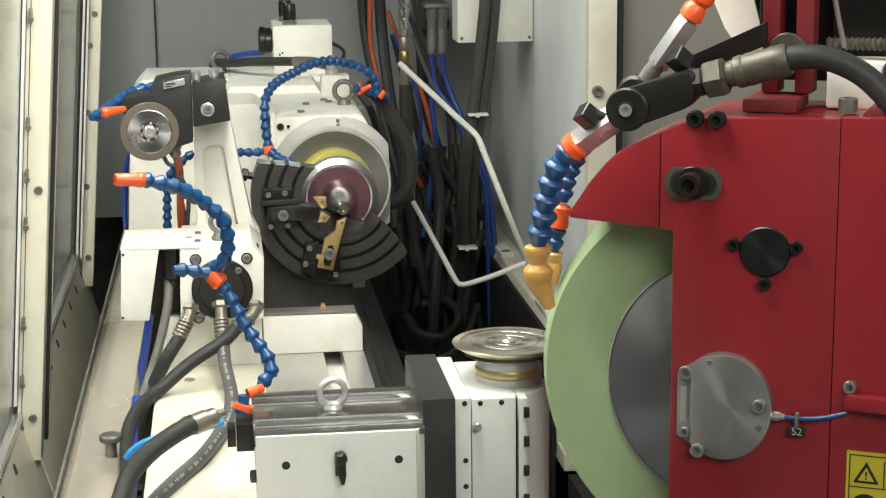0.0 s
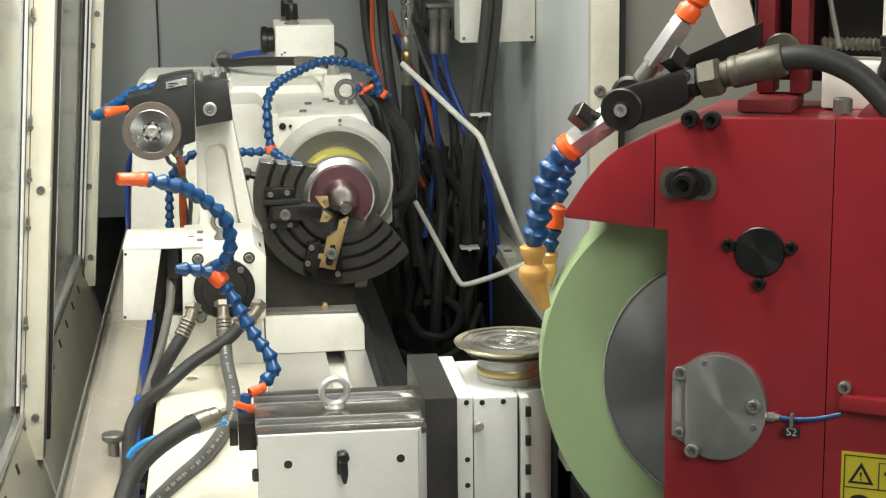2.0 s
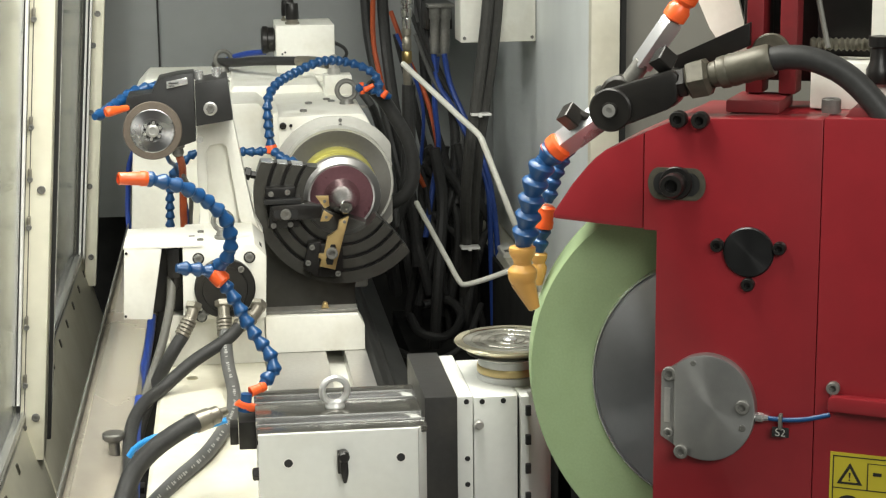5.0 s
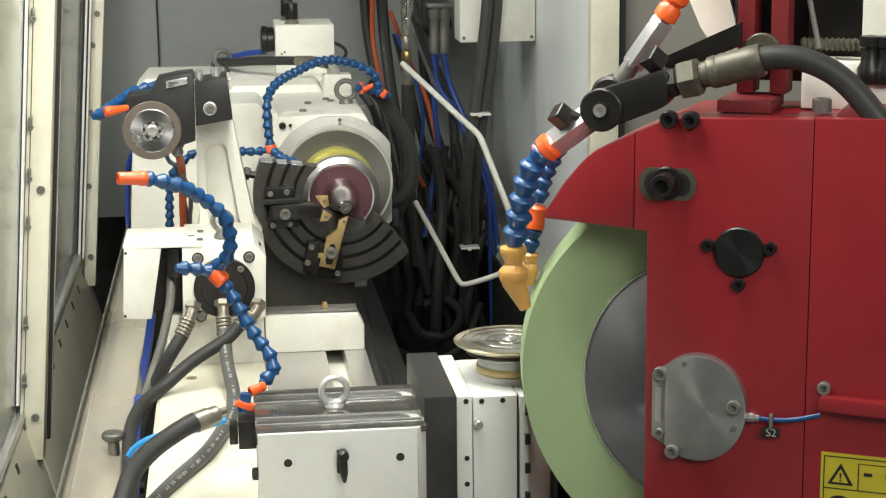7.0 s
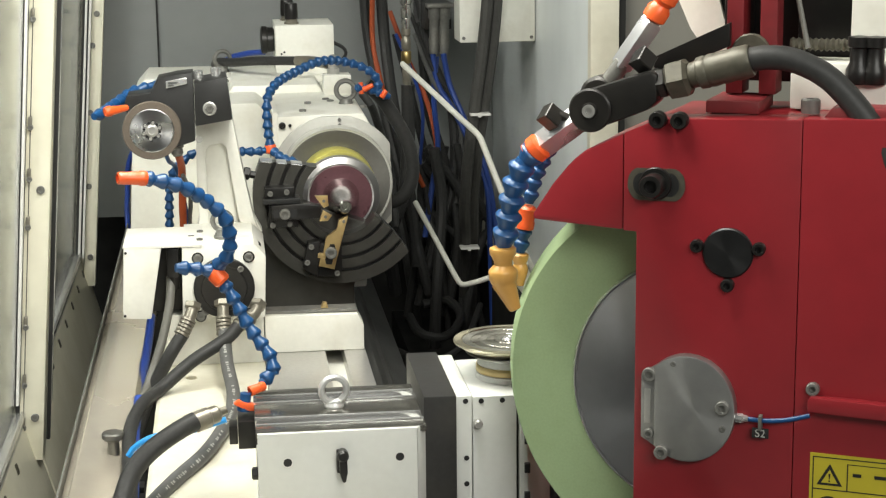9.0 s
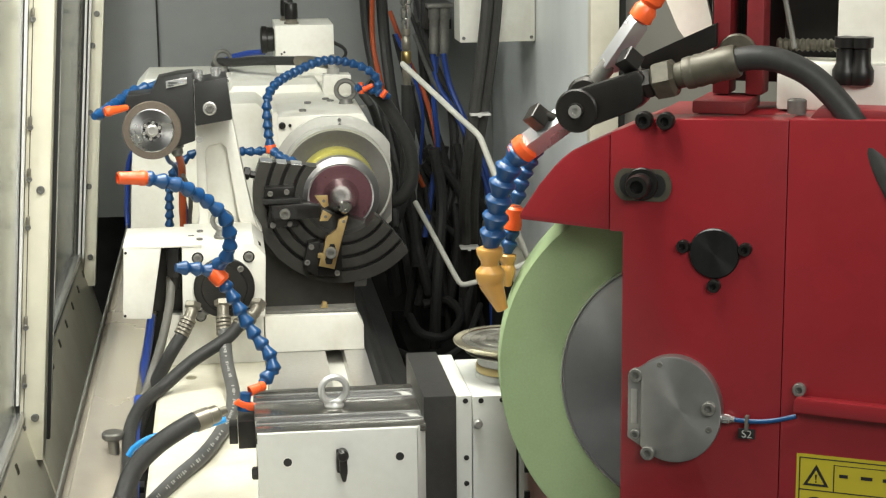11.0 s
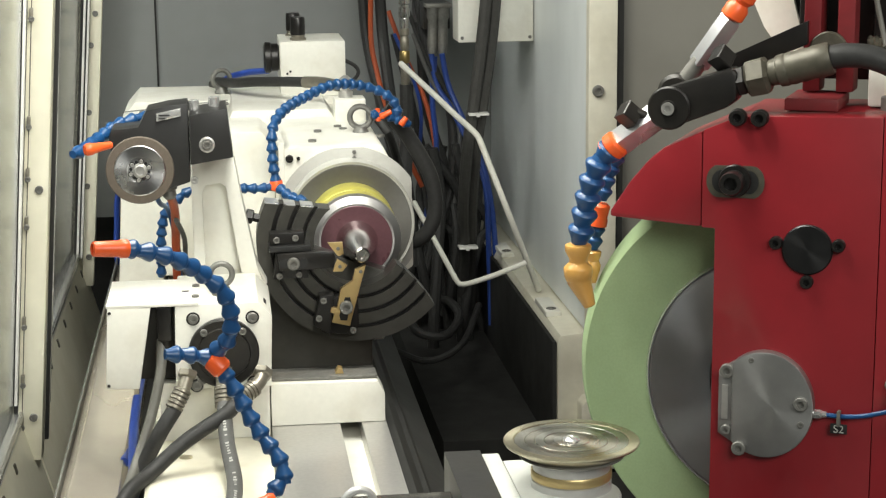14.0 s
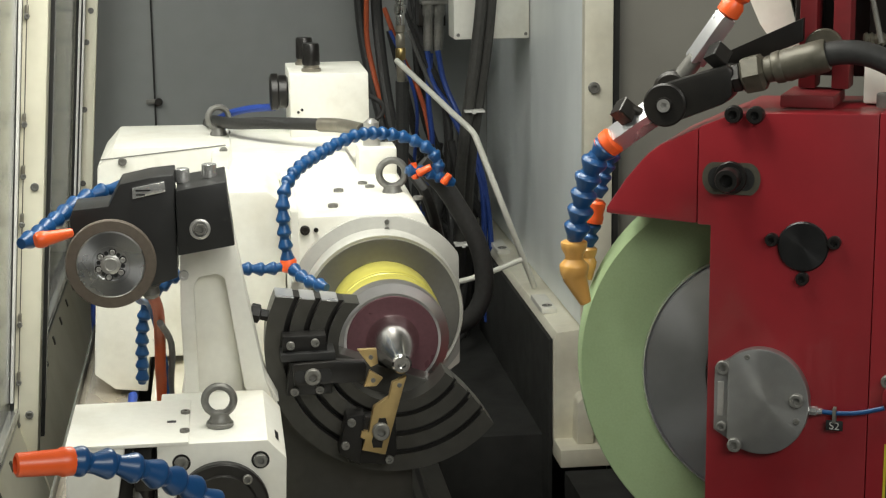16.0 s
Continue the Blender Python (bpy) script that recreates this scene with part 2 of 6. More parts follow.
def smooth_path(points, step):
    """A smooth line through the points, in even steps."""
    p = [Vector(q) for q in points]
    p = [p[0] * 2 - p[1]] + p + [p[-1] * 2 - p[-2]]
    fine = []
    for i in range(1, len(p) - 2):
        for k in range(24):
            t = k / 24
            a, b, c, d = p[i - 1:i + 3]
            fine.append(0.5 * (2 * b + (c - a) * t + (2 * a - 5 * b + 4 * c - d) * t * t + (3 * b - a - 3 * c + d) * t ** 3))
    fine.append(p[-2])
    out, left = [fine[0]], step
    for a, b in zip(fine, fine[1:]):
        length = (b - a).length
        while length > 1e-9 and left <= length:
            a = a.lerp(b, left / length)
            length = (b - a).length
            out.append(a)
            left = step
        left -= length
    if (out[-1] - fine[-1]).length > step * 0.4:
        out.append(fine[-1])
    return out


def tube(bm, points, r, n=10, step=0.02):
    """A round hose along a smooth line."""
    line = smooth_path(points, step)
    rings, m = [], None
    for k, q in enumerate(line):
        way = (line[min(k + 1, len(line) - 1)] - line[max(k - 1, 0)]).normalized()
        m = frame_of(way) if m is None else (m.col[2].rotation_difference(way).to_matrix() @ m)
        rings.append([bm.verts.new(q + m @ Vector((r * math.cos(2 * math.pi * i / n), r * math.sin(2 * math.pi * i / n), 0))) for i in range(n)])
    for a, b in zip(rings, rings[1:]):
        for i in range(n):
            bm.faces.new([a[i], a[(i + 1) % n], b[(i + 1) % n], b[i]])
    bm.faces.new(rings[0][::-1])
    bm.faces.new(rings[-1])
    return bm


def finish(name, bm, mat, angle=35):
    me = bpy.data.meshes.new(name)
    bmesh.ops.recalc_face_normals(bm, faces=bm.faces[:])
    bm.to_mesh(me)
    bm.free()
    me.materials.append(mat)
    me.shade_smooth()
    me.set_sharp_from_angle(angle=radians(angle))
    return me


def thing(name, base, label, category, group="", turn=0.0):
    ob = new(name)
    ob.empty_display_size = 0.05
    ob.matrix_world = pose(*base, 0, 0, turn)
    tagged(ob, label, category, group)
    ob["base"] = list(base)
    return ob


def top_of(ob):
    while ob.parent:
        ob = ob.parent
    return ob


def part(name, bm, mat, parent, label="", angle=35):
    """One mesh under a thing. Its shape is given in the place's space, or in the space of a turned thing."""
    top = top_of(parent)
    if top.get("local"):
        bmesh.ops.scale(bm, vec=(HEAD_SIZE,) * 3, verts=bm.verts[:])
    else:
        bmesh.ops.translate(bm, vec=-Vector(top["base"]), verts=bm.verts[:])
    ob = new(name, finish(name, bm, mat, angle))
    ob.parent = parent
    if label:
        ob["label"] = label
    return ob


def structure(name, bm, mat, label="", category=""):
    return tagged(new(name, finish(name, bm, mat)), label, category, kind="structure")


def B():
    return bmesh.new()


def hex_bolt(parent, at, axis, r, h, mat, name="bolt"):
    """A socket-head screw: a knurled head with a hexagonal recess."""
    bm = B()
    lathe(bm, at, axis, [(r * 0.92, -0.002), (r, 0.1 * h), (r, 0.85 * h), (r * 0.88, h), (r * 0.5, h), (r * 0.5, 0.35 * h), (0, 0.3 * h)], 18)
    return part(name, bm, mat, parent)


def eyebolt(parent, at, r, mat, turn=0.0, name="eyebolt", rise=1.28):
    """A lifting eye: a ring on a stepped collar. r: the ring's outer radius."""
    bm = B()
    at, neck = Vector(at), rise - 0.68
    m = Euler((0, 0, radians(turn))).to_matrix()
    lathe(bm, at, (0, 0, 1), [(r * 0.60, 0), (r * 0.62, 0.002), (r * 0.60, r * 0.37 * neck), (r * 0.52, r * 0.6 * neck), (r * 0.5, r * neck)], 20)
    wire, mid = r * 0.215, r * 0.785
    c = at + Vector((0, 0, r * rise))
    rows = []
    for k in range(32):
        a = 2 * math.pi * k / 32
        d = m @ Vector((math.cos(a), 0, math.sin(a)))
        rows.append([bm.verts.new(c + d * (mid + wire * math.cos(2 * math.pi * i / 10)) + m @ Vector((0, wire * 1.15 * math.sin(2 * math.pi * i / 10), 0))) for i in range(10)])
    for a, b in zip(rows, rows[1:] + rows[:1]):
        for i in range(10):
            bm.faces.new([a[i], a[(i + 1) % 10], b[(i + 1) % 10], b[i]])
    return part(name, bm, mat, parent)


LINKS = {}


def coolant_chain(parent, points, size, mat=None, name="hose_link", pitch=1.5):
    """A jointed coolant hose: bell-shaped links in a row. size: the links' outer radius."""
    mat = mat or BLUE
    key = (size, mat.name, pitch)
    if key not in LINKS:
        bm = B()
        p = size * pitch
        lathe(bm, (0, 0, 0), (0, 0, 1), [(size * 0.56, -p * 0.34), (size * 0.66, -p * 0.12), (size * 0.92, p * 0.0), (size, p * 0.10), (size * 0.98, p * 0.22),
                                        (size * 0.66, p * 0.66), (size * 0.58, p * 0.9)], 16)
        LINKS[key] = finish(name, bm, mat)
    line = smooth_path(points, size * pitch)
    top = top_of(parent)
    off = Vector((0, 0, 0)) if top.get("local") else Vector(top["base"])
    scale = HEAD_SIZE if top.get("local") else 1.0
    for k, q in enumerate(line[:-1]):
        way = line[k + 1] - q
        q = q * scale
        ob = new(name, LINKS[key])
        ob.parent = parent
        wobble = Euler((random.uniform(-0.06, 0.06), random.uniform(-0.06, 0.06), random.uniform(0, 6))).to_matrix()
        ob.matrix_local = Matrix.LocRotScale(q - off, (frame_of(way) @ wobble).to_quaternion(), None)


def nozzle(parent, a, b, r0, r1, mat, name="nozzle", label=""):
    a, b = Vector(a), Vector(b)
    h = (b - a).length
    bm = B()
    lathe(bm, a, b - a, [(r0 * 0.8, -0.004), (r0, 0), (r0 * 1.02, h * 0.18), (r0 * 0.9, h * 0.24), (r1, h * 0.97), (r1 * 0.75, h), (r1 * 0.7, h * 0.8), (0, h * 0.7)], 18)
    return part(name, bm, mat, parent, label)


# ---- enclosure ----


def build_enclosure():
    b = B(); box(b, (-0.75, 6.0, 0.66), (1.0, 6.06, 2.3), 0)
    structure("wall_back", b, GREY_WALL, "grey painted sheet-metal back wall of the machine cabin", "wall")
    b = B(); box(b, (-0.217, 5.992, 0.67), (-0.211, 6.0, 2.3), 0)
    structure("trim_seam", b, DARK, "dark narrow gap between two wall sheets", "seam")
    # a dark sheet stands where the interior is only shade
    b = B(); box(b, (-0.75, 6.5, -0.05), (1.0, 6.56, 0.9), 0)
    structure("wall_recess", b, DARK, "dark sheet in place of the shade below the back wall", "recess")
    b = B(); box(b, (-0.75, 6.0, 2.3), (3.2, 6.06, 2.34), 0); structure("trim_top", b, GREY_WALL, "grey top rail of the cabin wall", "rail")
    # latch over the seam
    t = thing("latch", (-0.213, 5.990, 1.039), "small dark steel latch on the grey wall seam", "latch")
    c = Vector((-0.213, 5.990, 1.039))
    b = B(); box(b, (c.x - 0.03, 5.982, c.z - 0.008), (c.x + 0.02, 5.9915, c.z + 0.008), 0.002); part("plate", b, STEEL_DULL, t)
    b = B(); rod(b, (c.x + 0.012, 5.985, c.z), (c.x + 0.012, 5.965, c.z), 0.013); part("knob", b, BLACK_STEEL, t)
    # side wall and bed ledge
    b = B(); box(b, (0.91, 4.40, 0.62), (0.99, 6.0, 2.3), 0.002)
    structure("wall_side", b, WHITE_WALL, "white painted side wall with grey water streaks", "wall")
    b = B(); box(b, (0.985, 4.37, -0.05), (1.0, 4.40, 2.3), 0.0)
    structure("trim_gap", b, DARK, "dark gap beside the cream post", "gap")
    b = B(); box(b, (0.909, 4.36, 0.62), (0.982, 4.398, 2.3), 0.004)
    structure("trim_post", b, CREAM_DIRTY, "cream painted cabin post with one screw", "post")
    t = thing("post_screw", (0.932, 4.36, 1.247), "black socket screw in the cream post", "screw")
    hex_bolt(t, (0.932, 4.36, 1.247), (0, -1, 0), 0.0145, 0.012, STEEL_DULL, "head")
    b = B(); box(b, (1.0, 4.42, -0.05), (3.2, 4.48, 2.3), 0)
    structure("wall_right", b, BEIGE_WALL, "beige-grey painted sheet wall", "wall")
    # machine bed
    b = B(); slab(b, [(0.84, 0.29), (0.84, 0.585), (0.848, 0.605), (0.91, 0.612), (1.0, 0.612), (1.0, 0.29)], 4.40, 5.99, 0.003)
    structure("machine_bed", b, CREAM_DIRTY, "cream painted cast machine bed ledge", "machine bed")
    b = B(); slab(b, [(0.84, 0.27), (0.84, 0.318), (1.0, 0.318), (1.0, 0.27)], 4.30, 4.52, 0.004)
    structure("bed_foot", b, CREAM_DIRTY, "cream cast foot flange of the machine bed", "bed foot")
    b = B(); slab(b, [(0.89, 0.318), (0.893, 0.43), (0.905, 0.445), (0.925, 0.445), (0.935, 0.43), (0.935, 0.318)], 4.34, 4.42, 0.005)
    structure("bed_rib", b, CREAM_DIRTY, "rough cast rib with sealant on the bed foot", "rib")
    # sump and bed front: the lamp reaches them, so shade is in their colour
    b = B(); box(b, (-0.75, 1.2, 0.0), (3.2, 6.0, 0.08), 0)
    structure("pit_floor", b, DARK, "oily sump under the machine table, dark with added shade", "sump")
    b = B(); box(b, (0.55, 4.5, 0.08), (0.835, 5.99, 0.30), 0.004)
    structure("sump_ledge", b, DARK, "oily ledge behind the machine bed, dark with added shade", "ledge")
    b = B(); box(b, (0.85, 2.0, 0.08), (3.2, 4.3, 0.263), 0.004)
    structure("bed_front", b, DARK, "machine bed below the grinding head, dark with added shade", "machine bed")
    # added dark panel: shadow and dirt on the bed's side as one colour
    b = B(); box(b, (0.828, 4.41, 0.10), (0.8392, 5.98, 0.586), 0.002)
    structure("bed_skirt", b, DARK, "dark panel added for the shaded, dirty side of the bed", "skirt")
    # ledge fixing plates with slots
    for y, x in ((4.68, 0.862), (5.45, 0.862)):
        t = thing("slotted_plate", (x, y, 0.612), "cream slotted clamp plate screwed to the bed ledge", "clamp plate", "ledge clamp plates")
        b = B(); box(b, (x - 0.018, y - 0.085, 0.607), (x + 0.024, y + 0.085, 0.622), 0.003); part("plate", b, CREAM, t)
        b = B(); lathe(b, (x + 0.003, y - 0.05, 0.620), (0, 0, 1), [(0.014, 0), (0.014, 0.004), (0.008, 0.005), (0.008, 0.001), (0, 0.001)], 18)
        part("bolt", b, STEEL_DULL, t)
    # junction box high on the side wall
    t = thing("junction_box", (0.80, 5.2, 1.30), "white sheet-metal junction box high on the wall", "junction box")
    b = B(); box(b, (0.686, 5.16, 1.302), (0.909, 5.28, 1.9), 0.003); part("body", b, CREAM, t)
    b = B(); box(b, (0.6855, 5.15, 1.301), (0.908, 5.1595, 1.9), 0.004); part("lid", b, CREAM, t)
    for x in (0.697, 0.897):
        hex_bolt(t, (x, 5.15, 1.314), (0, -1, 0), 0.005, 0.003, STEEL_DULL, "screw")


TILT = 4.55


def left_point(z):
    return -0.425 - (1.478 - z) * math.tan(radians(TILT))


def build_left_side():
    """Sliding doors with panes, leaning outwards at the foot."""
    def lean(bm):
        for v in bm.verts:
            v.co.x += left_point(v.co.z)
        return bm

    def door(name, y0, y1, sill, n, first, step, group):
        # y0: the end nearer the operator. The frame is proud of the panel by 15 mm.
        t = thing(name, (left_point(0.3), (y0 + y1) / 2, 0.3), "cream painted cabin door with a clear window", "door", group)
        w = 0.055
        b = B(); box(b, (-0.03, y1 - w, sill + 0.002), (0.0, y1, 2.3), 0.003); lean(b); part("stile", b, CREAM_DIRTY, t)
        b = B(); box(b, (-0.03, y0, sill + 0.002), (0.0, y0 + w, 2.3), 0.003); lean(b); part("stile", b, CREAM_DIRTY, t)
        b = B(); slab(b, [(left_point(sill) - 0.012, sill), (left_point(sill) - 0.002, sill), (left_point(sill) + 0.002, sill - 0.012), (-0.412, 0.225), (-0.408, 0.20), (-0.408, 0.085), (-0.56, 0.085)], y0 + 0.002, y1 - 0.002, 0.002); part("lower_panel", b, POST, t)
        b = B(); box(b, (left_point(sill) - 0.004, y0 + 0.01, sill - 0.075), (left_point(sill) + 0.022, y0 + 0.05, sill - 0.01), 0.003); part("corner_cleat", b, CREAM_DIRTY, t)
        b = B(); box(b, (-0.020, y0 + w, sill), (-0.016, y1 - w, 2.3), 0); lean(b)
        pane = part("pane", b, GLASS, t, "clear scratched plastic pane"); pane.visible_shadow = False
        b = B(); box(b, (-0.052, y1 - 0.094, sill + 0.03), (-0.0305, y1 - 0.080, 2.3), 0.002); lean(b); part("inner_stile", b, CREAM_DIRTY, t)
        for ya, yb in ((y0 + w, y0 + w + 0.008), (y1 - w - 0.008, y1 - w)):
            b = B(); box(b, (-0.016, ya, sill), (0.004, yb, 2.3), 0.001); lean(b); part("glazing_bead", b, STEEL_SHINY, t)
        b = B(); box(b, (-0.016, y0 + w + 0.009, sill - 0.002), (0.008, y1 - w - 0.009, sill + 0.012), 0.001); lean(b); part("glazing_bead", b, STEEL_SHINY, t)
        b = B(); box(b, (-0.0155, y1 - w - 0.02, sill), (0.001, y1 - w - 0.0085, 2.3), 0); lean(b); part("gasket", b, RUBBER, t)
        for k in range(n):
            y = first + k * step
            b = B(); slab(b, [(left_point(sill) + 0.001, sill - 0.036), (left_point(sill) + 0.012, sill - 0.034), (left_point(sill) + 0.0175, sill - 0.056), (left_point(sill) + 0.004, sill - 0.062)], y - 0.009, y + 0.009, 0.002)
            part("lug", b, OILY, t)
        for ya, z0, mat, kind in ((0.0, 0.013, STEEL_SHINY, "glazing_bead"), (0.001, -0.001, RUBBER, "gasket"), (0.002, -0.016, NYLON, "glazing_bead")):
            b = B(); box(b, (0.0015, y0 + 0.058 + ya, sill + z0), (0.006, y1 - 0.112 - ya, sill + z0 + 0.0125), 0.001); lean(b); part(kind, b, mat, t)
        return t

    door("cabin_door", 4.18, 5.97, 0.545, 6, 4.72, 0.2256, "cabin doors")
    door("cabin_door", 2.2, 4.165, 0.545, 7, 2.58, 0.2115, "cabin doors")
    for x0, x1, y, z0, mat, kind in ((-0.0265, -0.0178, 4.066, 0.58, NYLON, "bead_near"), (-0.0176, -0.0126, 4.069, 0.58, RUBBER, "gasket_near"), (-0.0124, -0.0052, 4.066, 0.58, NYLON, "bead_post"),
                                    (0.0518, 0.0612, 4.15, 0.47, RUBBER, "gasket_mid"), (0.0614, 0.0630, 4.152, 0.56, STEEL_SHINY, "bead_mid"),
                                    (-0.0040, 0.0035, 5.862, 0.562, NYLON, "bead_pane"), (0.0037, 0.0088, 5.865, 0.562, RUBBER, "gasket_far"), (0.0090, 0.0165, 5.862, 0.548, NYLON, "bead_far")):
        b = B(); box(b, (x0, y, z0), (x1, y + 0.015, 2.3), 0.0015); lean(b); structure("trim_" + kind, b, mat, "narrow white glazing strip" if "bead" in kind else "narrow black window gasket", "glazing strip")
    # hinge strip between the doors
    t = thing("hinge_strip", (left_point(1.0), 4.17, 0.35), "long cream piano hinge with round-head screws", "hinge")
    b = B(); box(b, (0.0005, 4.10, 0.35), (0.004, 4.21, 2.3), 0.001); lean(b); part("leaf", b, CREAM_DIRTY, t)
    b = B(); rod(b, (0.006, 4.165, 0.35), (0.006, 4.165, 2.3), 0.006, 10); lean(b); part("knuckle", b, STEEL_DULL, t)
    t = thing("cabin_post", (left_point(0.5), 4.12, 0.5), "cream painted cabin post with screws", "post", "cabin posts")
    b = B(); box(b, (-0.005, 4.085, 0.44), (0.0516, 4.148, 2.3), 0.003); lean(b); part("profile", b, POST, t)
    b = B(); box(b, (0.0035, 4.0835, 0.46), (0.0055, 4.0849, 2.3), 0); lean(b); part("seam", b, OILY, t)
    for z in (0.546, 1.086):
        hex_bolt(t, (left_point(z) + 0.031, 4.085, z), (0, -1, 0), 0.0095, 0.007, STEEL_DULL, "screw")
    for z in (0.533, 0.636, 0.775, 1.01, 1.121, 1.24, 1.483):
        b = B(); box(b, (0.0005, 4.072, z - 0.016), (0.009, 4.083, z + 0.016), 0.002); lean(b); part("hinge_lug", b, PLATED, t)
        hex_bolt(t, (left_point(z) + 0.0055, 4.0725, z - 0.008), (0, -1, 0), 0.0065, 0.006, STEEL_DULL, "screw")
    t = thing("cabin_post", (left_point(0.3), 5.92, 0.3), "cream painted rear cabin post with screws", "post", "cabin posts")
    b = B(); box(b, (0.0168, 5.88, 0.45), (0.0545, 5.925, 2.3), 0.003); lean(b); part("profile", b, POST, t)
    for z, dx in ((0.55, 0.036), (0.788, 0.024), (1.032, 0.022), (1.251, 0.022), (1.353, 0.033)):
        hex_bolt(t, (left_point(z) + dx, 5.88, z), (0, -1, 0), 0.0095, 0.007, STEEL_DULL, "screw")
    # rear jamb
    b = B(); box(b, (-0.02, 5.93, 0.30), (0.012, 5.99, 2.3), 0.002); lean(b)
    structure("trim_jamb", b, CREAM_DIRTY, "cream painted rear door jamb", "jamb")
    # collecting gutter with a lock knob
    t = thing("gutter", (-0.26, 4.0, 0.5), "stained bare-steel splash gutter beside the table", "gutter")
    b = B(); slab(b, [(-0.325, 0.50), (-0.317, 0.695), (-0.300, 0.706), (-0.215, 0.690), (-0.207, 0.675), (-0.207, 0.50)], 2.0, 5.9, 0.002)
    part("sheet", b, GUTTER, t)
    b = B(); slab(b, [(-0.330, 0.50), (-0.322, 0.712), (-0.318, 0.712), (-0.326, 0.50)], 2.0, 5.9, 0); part("lip", b, STEEL_DULL, t)
    t = rider("lock_knob", (-0.237, 3.33, 0.695), "turned steel lock knob standing on the gutter", "knob")
    b = B(); lathe(b, (-0.237, 3.33, 0.690), (0, 0, 1), [(0.011, 0), (0.011, 0.028), (0.013, 0.031), (0.019, 0.034), (0.0215, 0.037), (0.0215, 0.045), (0.019, 0.048), (0, 0.049)], 24)
    part("knob", b, FLANGE_STEEL, t)
    b = B(); box(b, (-0.212, 3.19, 0.66), (-0.175, 3.225, 0.672), 0.002); part("bracket", b, BLACK_STEEL, t)


def build_hall():
    b = B(); box(b, (-4, -3, -0.06), (5, 9, 0.0), 0); structure("floor", b, FLOOR, "grey concrete workshop floor", "floor")
    b = B(); box(b, (-4, -3, 4.2), (5, 9, 4.3), 0); structure("ceiling", b, HALL, "pale workshop ceiling", "ceiling")
    for n, lo, hi in (("wall_west", (-4.1, -3, 0), (-4, 9, 4.2)), ("wall_east", (5, -3, 0), (5.1, 9, 4.2)), ("wall_south", (-4, -3.1, 0), (5, -3, 4.2)), ("wall_north", (-4, 9, 0), (5, 9.1, 4.2))):
        b = B(); box(b, lo, hi, 0); structure(n, b, HALL, "pale plastered workshop wall", "wall")


